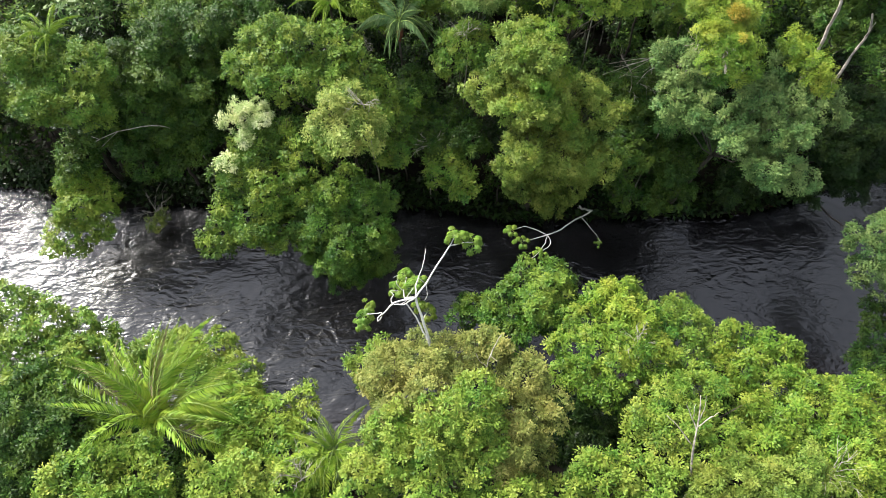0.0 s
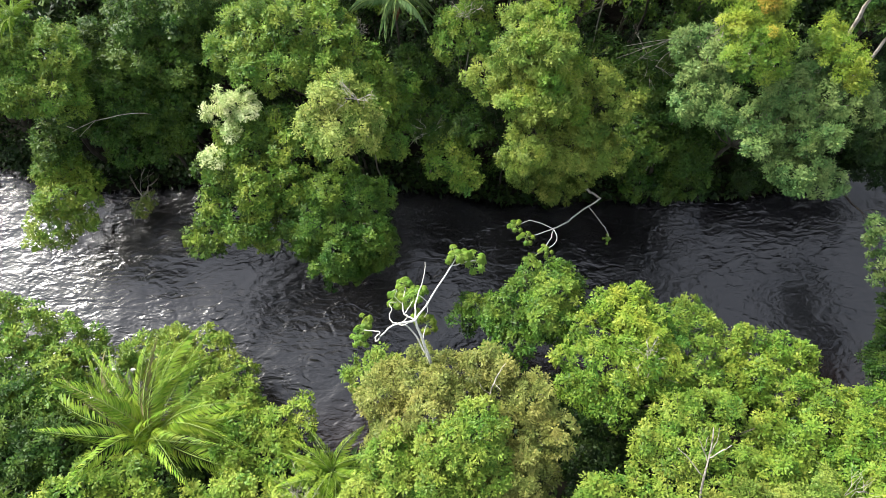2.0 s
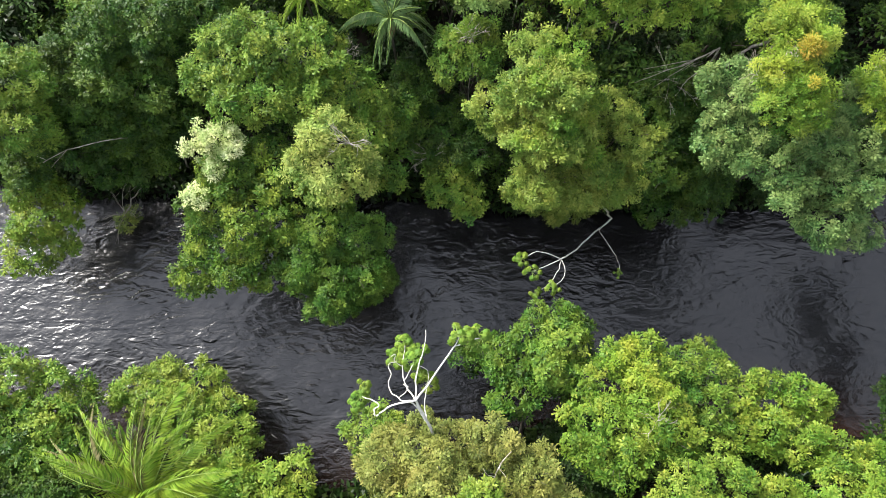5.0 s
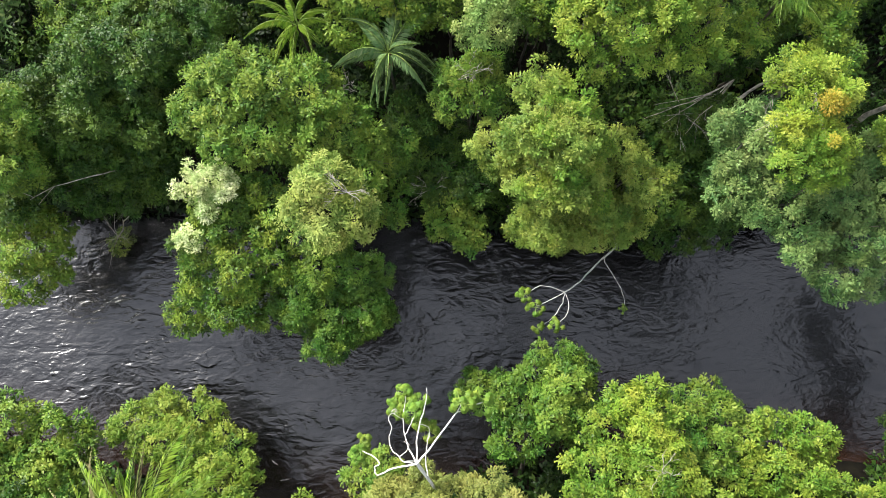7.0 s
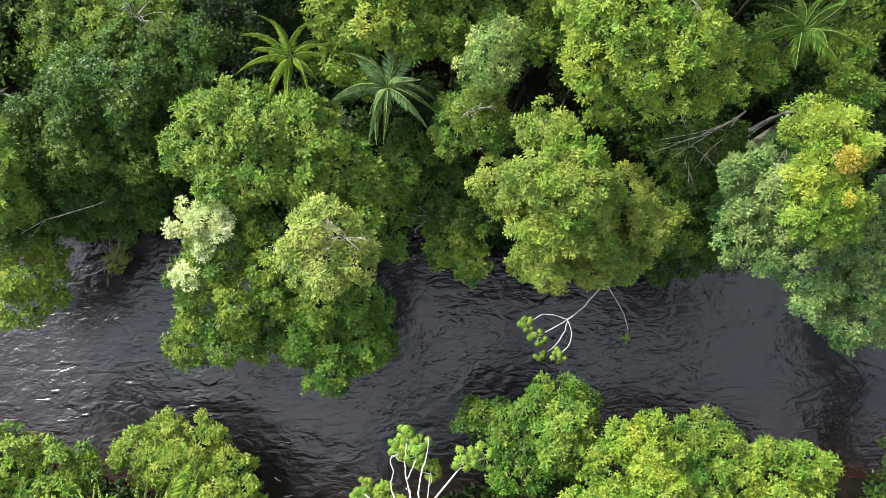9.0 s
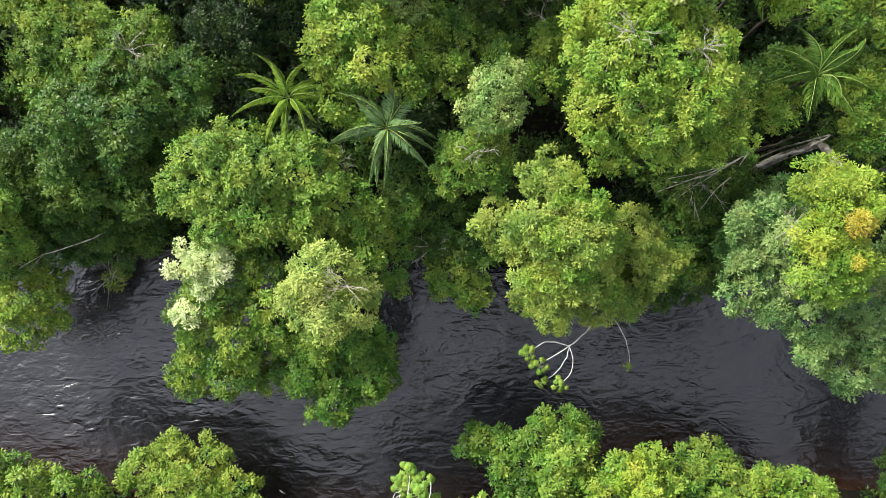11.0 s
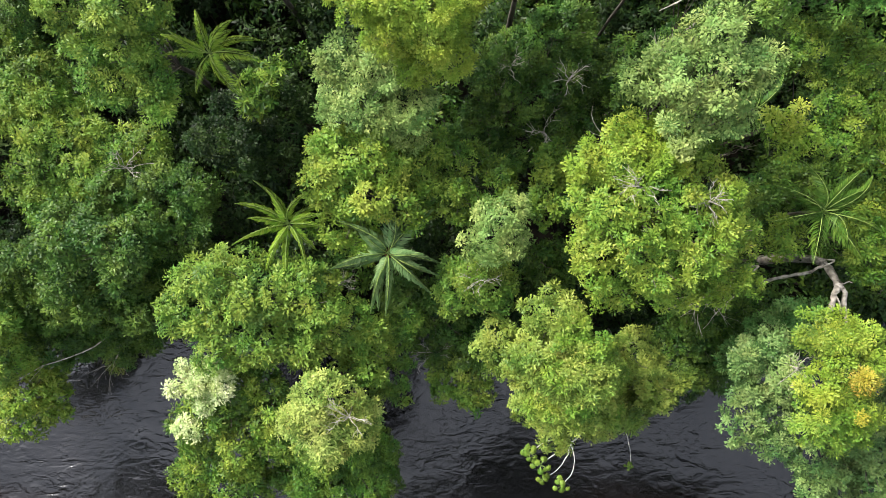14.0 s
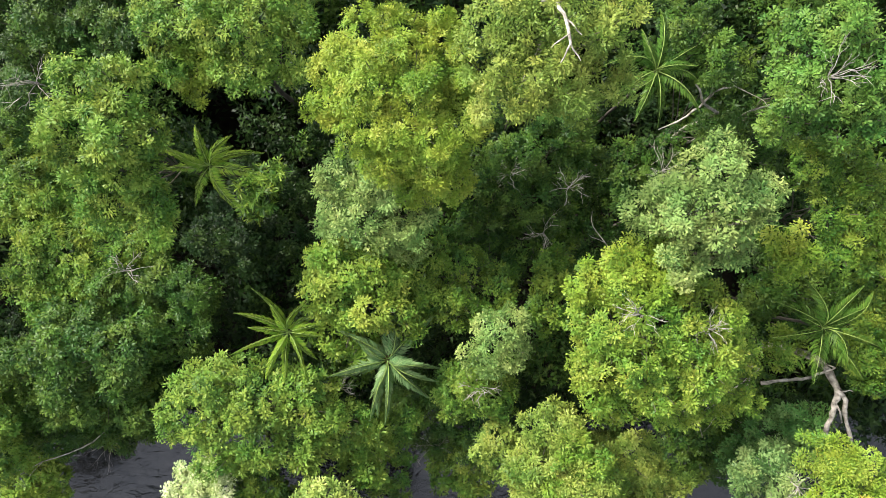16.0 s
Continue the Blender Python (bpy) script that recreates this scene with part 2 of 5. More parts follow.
def bent(a, b, n=5, sag=0.0, wob=0.0):
    """Points of a limb from a to b, with a sag and a wobble."""
    a, b = np.asarray(a, float), np.asarray(b, float)
    s = np.linspace(0, 1, n)[:, None]
    p = a + (b - a) * s
    p[:, 2] += sag * (4 * s * (1 - s))[:, 0]
    if wob and n > 2:
        p[1:-1] += rng.normal(0, wob, (n - 2, 3))
    return p


def blades(base, along, normal, length, width, droop=0.18):
    """Leaves as folded four-cornered blades."""
    side = unit(np.cross(normal, along))
    L, W = length[:, None], width[:, None]
    mid = base + along * L * 0.5
    up = unit(normal)
    tip = base + along * L - up * L * droop
    v = np.stack([base, mid + side * W * 0.5 + up * W * 0.12, tip, mid - side * W * 0.5 + up * W * 0.12], 1)
    return v.reshape(-1, 3), np.arange(len(base) * 4).reshape(-1, 4)


def small_leaves(base, along, normal, length, width, droop=0.18):
    """Small pointed leaves, some broadest at the stalk and some towards the tip."""
    side = unit(np.cross(normal, along)) * (width * 0.5)[:, None]
    tip = base + along * length[:, None] - unit(normal) * (length * droop)[:, None]
    turned = (rng.random(len(base)) < 0.45)[:, None]
    wide, point = np.where(turned, tip, base), np.where(turned, base, tip)
    return np.stack([wide + side, point, wide - side], 1).reshape(-1, 3), np.arange(len(base) * 3).reshape(-1, 3)


def directions(n, low=-0.55):
    z = rng.uniform(low, 1, n)
    a = rng.uniform(0, 2 * np.pi, n)
    c = np.sqrt(1 - z * z)
    return np.stack([c * np.cos(a), c * np.sin(a), z], 1)


def lumpy(d, seed, k=2.6, amount=0.2):
    """A smooth bumpiness over directions."""
    q = d * k
    s = seed * 1.7
    return amount * (np.sin(q[:, 0] * 2.1 + s) * np.cos(q[:, 1] * 1.9 - s * 0.7) + 0.6 * np.sin(q[:, 2] * 3.3 + q[:, 0] * 2.7 + s * 1.3) + 0.5 * np.cos(q[:, 1] * 4.1 + q[:, 2] * 2.3 - s))


def boughs(lobes, seed):
    """Each lobe of a crown broken up into smaller, uneven leaf heads round a core: (x, y, z, r, tone)."""
    out = []
    for i, (x, y, z, r) in enumerate(np.asarray(lobes, float)[:, :4]):
        lobe_tone = rng.normal(0, 0.06)
        out.append((x, y, z - 0.12 * r, 0.7 * r, lobe_tone))
        n = int(np.clip(5 + 2.6 * r * r, 6, 15))
        d = directions(n, -0.25)
        k = (1 + lumpy(d, seed + i * 3.1) * 0.9) * rng.uniform(0.5, 0.83, n)
        q = np.array([x, y, z]) + d * (k * r)[:, None] * np.array([1.06, 1.06, 0.74])
        for p, s in zip(q, r ** 0.6 * rng.uniform(0.28, 0.52, n)):
            out.append((*p, s, lobe_tone + rng.normal(0, 0.12)))
    return np.array(out)


def tufts(heads, size, flat):
    """Places for leaf tufts over the outer faces of the heads: places, outward ways and tones."""
    P, D, T = [], [], []
    step = 0.78 * size
    for i, (x, y, z, r, tone) in enumerate(heads):
        n = max(6, int(9.5 * r * r / (step * step)))
        d = directions(n, -0.4)
        q = np.array([x, y, z]) + d * (r * rng.uniform(0.72, 1.14, n))[:, None] * np.array([1, 1, flat])
        near = np.linalg.norm(heads[:, :3] - np.array([x, y, z]), axis=1) < heads[:, 3] + 1.2 * r
        near[i] = False
        o = heads[near]
        if len(o):
            inside = np.linalg.norm((q[:, None] - o[None, :, :3]) / np.array([1, 1, flat]), axis=2) < 0.84 * o[None, :, 3]
            keep = ~inside.any(1)
            q, d = q[keep], d[keep]
        P.append(q), D.append(d), T.append(np.full(len(q), tone))
    P, D, T = np.concatenate(P), np.concatenate(D), np.concatenate(T)
    _, first = np.unique(np.floor(P / (step * np.array([1, 1, 0.9]))).astype(int), axis=0, return_index=True)
    return P[first], D[first], T[first]


def foliage(lobes, leaf=0.3, per=92.0, flat=0.8, slim=0.5, seed=0, open_=0.0, size=0.5):
    """Leaves in rosettes over the boughs of a crown with lobes (x, y, z, r). Returns corners, faces and tones."""
    tall = np.clip((np.asarray(lobes)[:, 2].mean() - 9) / 11, 0, 1)
    leaf = 0.65 * leaf * (1 - 0.26 * tall)
    P, D, T = tufts(boughs(lobes, seed), size, flat)
    if open_:
        keep = rng.random(len(P)) > 0.7 * open_
        P, D, T = P[keep], D[keep], T[keep]
    R = 0.6 * size * np.clip(np.exp(rng.normal(0, 0.3, len(P))), 0.5, 1.7)
    n = np.maximum(10, COVER * (per / 92) ** 0.55 * 3.14 * R * R / (0.42 * leaf * leaf * slim)).astype(int)
    idx = np.repeat(np.arange(len(P)), n)
    k = len(idx)
    axis = unit(0.75 * D + np.array([0, 0, 0.55]) + rng.normal(0, 0.2, D.shape))[idx]
    any_ = rng.normal(0, 1, (k, 3))
    round_ = unit(any_ - axis * np.sum(any_ * axis, 1, keepdims=True))
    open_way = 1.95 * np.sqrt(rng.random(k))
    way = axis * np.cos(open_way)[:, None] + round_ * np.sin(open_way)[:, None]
    length = leaf * rng.uniform(0.6, 1.35, k)
    base = P[idx] + way * (np.maximum(R[idx] * rng.uniform(0.35, 1.08, k) - 0.6 * length, 0.02))[:, None]
    along = unit(way + 0.3 * round_ + rng.normal(0, 0.28, (k, 3)) - np.array([0, 0, 0.12]))
    normal = unit(axis + 0.35 * way + np.array([0, 0, 0.35]) + rng.normal(0, 0.3, (k, 3)))
    normal = unit(normal - along * np.sum(normal * along, 1, keepdims=True))
    v, f = small_leaves(base, along, normal, length, length * slim * rng.uniform(0.8, 1.3, k), 0.12)
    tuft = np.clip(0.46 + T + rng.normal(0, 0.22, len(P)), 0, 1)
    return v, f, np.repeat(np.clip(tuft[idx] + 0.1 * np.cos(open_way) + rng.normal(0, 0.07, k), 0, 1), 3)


SOUTH = ((-2500, 40), (-60, 20), (-30, 14.4), (-23, 12.8), (-14, 9.4), (-7, 9.2), (1.5, 12), (12, 14.6), (19.5, 14), (26, 12.6), (33, 12), (60, 14), (2500, 30))
NORTH = ((-2500, 60), (-60, 35), (-35, 32), (-27, 29.5), (-20, 30.6), (-10, 29), (-1.5, 30.2), (4, 28.4), (15, 29), (24, 29), (34, 32.5), (60, 36), (2500, 50))

# ---- the land and the river ----
def shore(x, table):
    xs, ys = zip(*table)
    return np.interp(x, xs, ys)


def smooth_shore(x, table):
    return sum(shore(x + d, table) for d in (-3, -1.5, 0, 1.5, 3)) / 5


def south(x):
    return smooth_shore(x, SOUTH)


def north(x):
    return smooth_shore(x, NORTH)


def ground_height(x, y):
    inside = np.minimum(y - south(x), north(x) - y)
    bank = np.clip(-inside / 2.5, -1.2, 1)
    rough = 0.25 * np.sin(x * 0.33 + 1) * np.cos(y * 0.29) + 0.15 * np.sin(x * 0.9 + y * 0.7)
    h = np.where(bank > 0, 0.9 * np.clip(bank, 0, 1) ** 0.7 + rough * np.clip(bank, 0, 1), 0.9 * bank)
    return h + np.clip(-inside - 3, 0, 30) * 0.02


fine = np.arange(-75, 75.1, 1.0)
far = np.array([90, 120, 180, 300, 600, 1200, 2500.0])
gx = np.concatenate([-far[::-1], fine, far])
gy = np.concatenate([-far[::-1] + 20, fine + 20, far + 20])
X, Y = np.meshgrid(gx, gy, indexing="ij")
Z = ground_height(X, Y)
i, j = np.meshgrid(np.arange(len(gx) - 1), np.arange(len(gy) - 1), indexing="ij")
q = (i * len(gy) + j).ravel()
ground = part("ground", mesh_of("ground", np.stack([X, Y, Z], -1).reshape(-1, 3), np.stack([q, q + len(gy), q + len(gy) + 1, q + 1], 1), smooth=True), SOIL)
tagged(ground, "dark leaf-littered forest soil with a river channel", "ground", kind="structure")

wx = np.concatenate([-np.array([2400, 600, 200, 100, 60.0]), np.arange(-44, 44.01, 0.16), np.array([60, 100, 200, 600, 2400.0])])
wv = np.linspace(-0.06, 1.06, 125)
X, V = np.meshgrid(wx, wv, indexing="ij")
Y = south(X) + (north(X) - south(X)) * V
flow = X + 0.30 * Y
cross = Y - 0.25 * X
Z = np.zeros_like(X)
for k in range(11):
    length = 0.95 * 1.19 ** k
    way = 0.35 + 1.3 * math.sin(k * 2.4)
    cx, sx = math.cos(way), math.sin(way)
    warp = 1.7 * np.sin(0.55 * flow / length ** 0.6 + k * 1.3 + 1.2 * np.sin(0.9 * cross / length ** 0.5 + k)) + 1.3 * np.sin(0.8 * cross / length ** 0.5 - k * 0.9 + 1.4 * np.sin(0.47 * flow + k))
    gust = np.clip(0.5 + 0.8 * np.sin(0.29 * flow + 0.41 * cross + 2.1 * k + 1.1 * np.sin(0.23 * cross + k)), 0, 1)
    wave = np.sin(2 * np.pi / length * (cx * flow + sx * cross) + warp)
    Z += 0.0042 * length ** 0.8 * gust * (wave + 0.35 * wave ** 2)
Z[np.abs(X) > 44.1] = 0
i, j = np.meshgrid(np.arange(len(wx) - 1), np.arange(len(wv) - 1), indexing="ij")
q = (i * len(wv) + j).ravel()
me = mesh_of("water", np.stack([X, Y, Z], -1).reshape(-1, 3), np.stack([q, q + len(wv), q + len(wv) + 1, q + 1], 1), smooth=True)
bar = np.clip((X - 21) / 5, 0, 1) + 0.35 * np.clip((-X - 22) / 5, 0, 1)
shal = bar * np.clip(1 - (np.minimum(Y - south(X), (north(X) - Y) * 9) - 0.2) / 2.4, 0, 1) ** 1.4
shal = np.maximum(shal, 0.4 * np.clip(1 - (Y - south(X)) / 5, 0, 1))
me.attributes.new("shallow", "FLOAT", "POINT").data.foreach_set("value", shal.ravel().astype(np.float32))
tagged(part("water", me, WATER), "dark tannin-brown river water with small running ripples", "river", kind="structure")


# ---- kinds of things ----
def on_land(x, y):
    """The nearest place on the bank for a trunk."""
    s, n = float(south(x)), float(north(x))
    if s - 0.6 < y < n + 0.6:
        y = s - 0.8 if y - s < n - y else n + 0.8
    return x, y, float(ground_height(np.float64(x), np.float64(y))) - 0.1


def broadleaf(label, material, lobes, leaf=0.3, per=92.0, flat=0.8, slim=0.5, bark=None, name="broadleaf_tree", group="", open_=0.0, extra=None, size=0.5):
    """A tree: a tapered trunk with limbs to each lobe of the crown, and a crown of leaves in sprays."""
    L = np.asarray(lobes, float)
    seed = float(abs(L[0, 0] * 3.7 + L[0, 1] * 1.3))
    w = L[:, 3] ** 2
    cx, cy, cz = (L[:, :3] * w[:, None]).sum(0) / w.sum()
    bx, by, bz = on_land(cx, cy)
    root = new(name)
    root.location = (bx, by, bz)
    tagged(root, label, "tree", group)
    o = np.array([bx, by, bz])
    low = np.array([bx + (cx - bx) * 0.6, by + (cy - by) * 0.6, bz + (cz - bz) * 0.62])
    girth = 0.022 * (cz + 2) ** 0.5 * (w.sum() ** 0.25)
    t = bent((bx, by, bz), low, 7, 0, 0.08)
    runs = [(t, np.linspace(girth * 1.2, girth * 0.6, 7))]
    for x, y, z, r in lobes:
        end = np.array([x, y, z + 0.2 * r])
        g = girth * 0.36 * min(1, r / 2)
        limb = bent(low, end, 6, -0.1 * r, 0.12)
        runs.append((limb, np.linspace(g, g * 0.25, 6)))
        for d in directions(5, 0.0):
            tip = end + d * r * 0.8
            runs.append((bent(limb[4], tip, 4, 0, 0.06), np.linspace(g * 0.35, 0.012, 4)))
    v, f = tubes(runs, 6)
    part("trunk", mesh_of("trunk", v - o, f, smooth=True), bark or BARK, root)
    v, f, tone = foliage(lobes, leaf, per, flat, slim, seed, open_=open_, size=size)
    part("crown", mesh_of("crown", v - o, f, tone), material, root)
    if extra:
        for nm, lab, mat, lob, lf in extra:
            v, f, tone = foliage(lob, lf, per * 1.1, flat, slim, seed + 9, size=size)
            sprays = part(nm, mesh_of(nm, v - o, f, tone), mat, root)
            tagged(sprays, lab, kind="stuff" if len(f) < 2500 else "")
    return root


def frond_mesh(name, length, width, arch, n=34, hang=0.8, side_bend=0.0, comb=0.82):
    """One feather leaf along +x: its stalk, which arches up and over, and two rows of hanging leaflets."""
    s = np.linspace(0, 1, 14)
    stalk = np.stack([length * (s - 0.16 * arch * s ** 3), length * side_bend * s ** 2.2, length * (arch * 0.55 * s - arch * 0.95 * s ** 2.4)], 1)
    v1, f1 = tubes([(stalk, np.linspace(0.012 + 0.0035 * length, 0.006, 14))], 5)
    u = np.repeat(np.linspace(0.1, 0.995, n), 2)
    sgn = np.tile([1.0, -1.0], n)
    p = np.stack([np.interp(u, s, stalk[:, k]) for k in range(3)], 1)
    dirs = unit(np.stack([np.interp(u, s, np.gradient(stalk[:, k])) for k in range(3)], 1))
    ll = width * 0.5 * np.sin(np.clip(u * 0.86 + 0.16, 0, 1) * np.pi) ** 0.55 * rng.uniform(0.85, 1.12, len(u))
    side = unit(np.cross(np.array([0, 0, 1.0]), dirs)) * sgn[:, None]
    along = unit(dirs * (0.45 + 0.5 * u[:, None]) + side - np.array([0, 0, 1.0]) * hang * rng.uniform(0.7, 1.3, (len(u), 1)) + rng.normal(0, 0.07, (len(u), 3)))
    nrm = unit(np.array([0, 0, 1.0]) + side * 0.8 * hang + rng.normal(0, 0.16, (len(u), 3)))
    nrm = unit(nrm - along * np.sum(nrm * along, 1, keepdims=True))
    wid = np.full(len(u), max(0.03, comb * length / n))
    v2, f2 = blades(p - np.array([0, 0, 0.01]), along, nrm, np.maximum(ll * (1 + 0.35 * hang), 0.1), wid, 0.22 + 0.2 * hang)
    tone = np.repeat(np.clip(0.5 + rng.normal(0, 0.14, len(u)), 0, 1), 4)
    return mesh_of(name, v1, f1, np.full(len(v1), 0.5), smooth=True), mesh_of("leaf_blade", v2, f2, tone)


def palm(label, x, y, z, length, material, count=11, width=0.6, arch=0.7, spin=0.0, rise=36, dry=0, name="palm_tree", steps=48, hang=0.9, twist=24, comb=0.82, sheath=False, fan=None):
    bx, by, bz = on_land(x, y)
    root = new(name)
    root.location = (bx, by, bz)
    tagged(root, label, "palm", "palms of the forest")
    o = np.array([bx, by, bz])
    t = bent((bx, by, bz), (x, y, z), 9, 0, 0.05)
    v, f = tubes([(t, np.linspace(0.11, 0.07, 9))], 8)
    part("trunk", mesh_of("trunk", v - o, f, smooth=True), BARK, root)
    shapes = [frond_mesh("frond", length * k, width * w, arch * a, steps, hang * h, c, comb) for k, w, a, c, h in ((1.0, 1.0, 1.0, 0.16, 1.0), (0.9, 0.85, 1.35, -0.3, 1.2), (1.08, 1.1, 0.8, 0.04, 0.7), (0.96, 0.9, 1.2, 0.34, 1.1), (0.7, 0.95, 0.95, -0.12, 0.8), (1.04, 0.8, 1.1, -0.2, 1.4))]
    old = frond_mesh("frond", length * 0.95, width * 0.65, arch * 1.5, steps, hang * 1.5, 0.2, comb)
    for stalk, leaflets in (*shapes, old):
        stalk.materials.append(RACHIS)
        leaflets.materials.append(PALM_DRY if leaflets is old[1] else material)
    for k in range(count):
        dead = dry and k % 6 == 4
        inner = k >= count - 3
        up = (rise * (1.3 - 1.15 * k / count) if dry else rise * (1.35 if inner else 0.8)) + rng.uniform(-11, 11)
        a = spin + (k * 137.5 if dry or inner else k * 360 / (count - 3)) + rng.uniform(-15, 15)
        if fan and k % 3:
            a, up = fan + rng.uniform(-80, 80), up * 0.75
        stalk, leaflets = old if dead else shapes[4 if inner and not dry else int(rng.integers(0, 6))]
        fr = part("frond", stalk, None, root, "dry brown frond" if dead else "")
        fr.matrix_local = pose(x - bx, y - by, z - bz, 0, -up, a) @ pose(0.06, 0, 0, rng.uniform(-twist, twist), 0, 0)
        tagged(part("leaf_blade", leaflets, None, fr), kind="stuff")
    if sheath:
        v, f = tubes([(bent((x, y, z - 1.7), (x, y, z + 0.1), 8, 0, 0.02), np.array([0.07, 0.15, 0.2, 0.24, 0.23, 0.2, 0.14, 0.06]))], 9)
        part("fibre_sheath", mesh_of("fibre_sheath", v - o, f, smooth=True), FIBRE, root, "reddish brown fibrous sheath")
    # the furled spear leaf in the middle
    v, f = tubes([(bent((x, y, z - 0.2), (x + 0.1, y + 0.05, z + length * 0.4), 5, 0, 0.02), np.linspace(0.05, 0.01, 5))], 5)
    part("spear_leaf", mesh_of("spear_leaf", v - o, f, smooth=True), RACHIS, root)
    return root


def cecropia_rosette(root, o, p, r, material):
    """A whorl of round, deeply lobed leaves on thin stalks at a branch tip."""
    p = np.asarray(p, float)
    stalks, leaves = [], []
    for k in range(10):
        a = k * 2.4 + rng.uniform(-0.25, 0.25)
        d = unit(np.array([math.cos(a), math.sin(a), 0.5 - 0.1 * k]))
        c = p + d * r * rng.uniform(0.35, 1.0) + rng.normal(0, 0.06, 3)
        stalks.append((bent(p, c, 4, 0.06 * r, 0), np.linspace(0.014, 0.008, 4)))
        up = unit(np.array([0, 0, 1.0]) + d * 0.5)
        side = unit(np.cross(up, [math.cos(a), math.sin(a), 0.1]))
        fore = np.cross(side, up)
        turn = a + np.arange(9) * 2 * np.pi / 9
        ways = unit(np.cos(turn)[:, None] * fore + np.sin(turn)[:, None] * side - 0.22 * up)
        v, f = blades(np.repeat(c[None], 9, 0), ways, np.repeat(up[None], 9, 0), r * rng.uniform(0.38, 0.5, 9), np.full(9, r * 0.2), 0.32)
        leaves.append(mesh_of("leaf", v - o, f, np.full(len(v), rng.uniform(0.35, 0.8))))
    v, f = tubes(stalks, 5)
    whorl = part("leaf_whorl", mesh_of("leaf_whorl", v - o, f, smooth=True), RACHIS, root)
    for me in leaves:
        part("leaf", me, material, whorl)


def stem_to_ground(p, thick):
    x, y, z = on_land(p[0], p[1])
    t = bent((x, y, z), p, 7, 0, 0.1)
    return (t, np.linspace(thick * 1.6, thick, 7))


def limb_mesh(limbs, o, sides=7, rough=0.0):
    runs = [stem_to_ground(limbs[0][0][0], limbs[0][1])]
    for pts, a, b in limbs:
        p = np.asarray(pts, float)
        s = np.linspace(0, len(p) - 1, len(p) * 3 - 2)
        base = np.floor(np.minimum(s, len(p) - 1.001)).astype(int)
        u = (s - base)[:, None]
        before, after = p[np.maximum(base - 1, 0)], p[np.minimum(base + 2, len(p) - 1)]
        p0, p1 = p[base], p[base + 1]
        c = 0.5 * (2 * p0 + (p1 - before) * u + (2 * before - 5 * p0 + 4 * p1 - after) * u ** 2 + (3 * p0 - before - 3 * p1 + after) * u ** 3)
        c[1:-1] += rng.normal(0, 0.018, (len(c) - 2, 3))
        runs.append((c, np.linspace(a, b, len(c)) * (1 + rough * rng.uniform(-1, 1, len(c)))))
    v, f = tubes(runs, sides)
    return mesh_of("limbs", v - o, f, smooth=True)


def cecropia(label, limbs, whorls):
    root = new("cecropia_tree")
    o = np.array(on_land(limbs[0][0][0][0], limbs[0][0][0][1]))
    root.location = o
    tagged(root, label, "tree", "pale-limbed river trees")
    part("branchwork", limb_mesh(limbs, o), PALE, root, "smooth pale grey limbs")
    for p, r in whorls:
        cecropia_rosette(root, o, p, r, FRESH)
    return root


def dead_tree(label, limbs):
    root = new("dead_tree")
    o = np.array(on_land(limbs[0][0][0][0], limbs[0][0][0][1]))
    root.location = o
    tagged(root, label, "dead tree", "bare trees")
    part("bare_branch", limb_mesh(limbs, o, 8, 0.22), SNAG, root)
    return root


def twig_fan(label, x, y, z, r):
    """A dead shrub: a stem from the ground that ends in a fan of bare twigs."""
    root = new("dead_shrub")
    o = np.array(on_land(x, y))
    root.location = o
    tagged(root, label, "dead shrub", "bare shrubs")
    top = np.array([x, y, z - 0.5 * r])
    runs = [stem_to_ground(top, 0.04)]
    for d in directions(9, 0.05):
        end = top + d * r * rng.uniform(0.8, 1.3)
        limb = bent(top, end, 5, 0.1 * r, 0.06)
        runs.append((limb, np.linspace(0.018, 0.008, 5)))
        for k in (2, 3, 3):
            runs.append((bent(limb[k], limb[k] + unit(d + rng.normal(0, 0.6, 3)) * r * 0.5, 4, 0.02, 0.03), np.linspace(0.010, 0.005, 4)))
    v, f = tubes(runs, 5)
    part("bare_branch", mesh_of("bare_branch", v - o, f, smooth=True), TWIG, root)
    return root


# ---- the trees ----

# far bank: the grove that leans over the water
broadleaf('broad mid-green tree crown overhanging the dark river', FRESH, [(-11.4, 33.41, 14.64, 1.98), (-9.19, 33.29, 14.98, 2.09), (-7.02, 32.93, 14.64, 1.97), (-12.99, 32.1, 13.65, 1.73), (-10.3, 31.13, 13.89, 2.29), (-7.51, 30.89, 13.52, 2.02), (-5.25, 31.25, 13.14, 1.75), (-4.21, 29.97, 11.99, 1.65), (-3.06, 30.71, 11.32, 1.38), (-3.18, 28.11, 9.88, 1.26)], leaf=0.27)
broadleaf('tall riverside tree with a pale flowering branch', MID, [(-12, 27.44, 10.96, 2.15), (-9.79, 27.78, 11.79, 1.65), (-8.64, 26.29, 11.46, 1.51), (-13.69, 25.65, 10.37, 1.71), (-10.66, 25.33, 10.06, 2.34), (-12.45, 23.8, 9.24, 2.38), (-14.45, 22.54, 8.44, 1.55), (-10.48, 23.15, 8.2, 1.63)], leaf=0.28, extra=[('flowering_branch', 'pale cream-green flowering sprays', WHITE, [(-12.75, 28.74, 13.03, 1.16), (-13.7, 28.44, 12.77, 0.88), (-11.8, 28.79, 13.23, 0.85), (-12.85, 27.64, 12.45, 0.71), (-13.7, 25.81, 11.7, 0.6)], 0.2)])
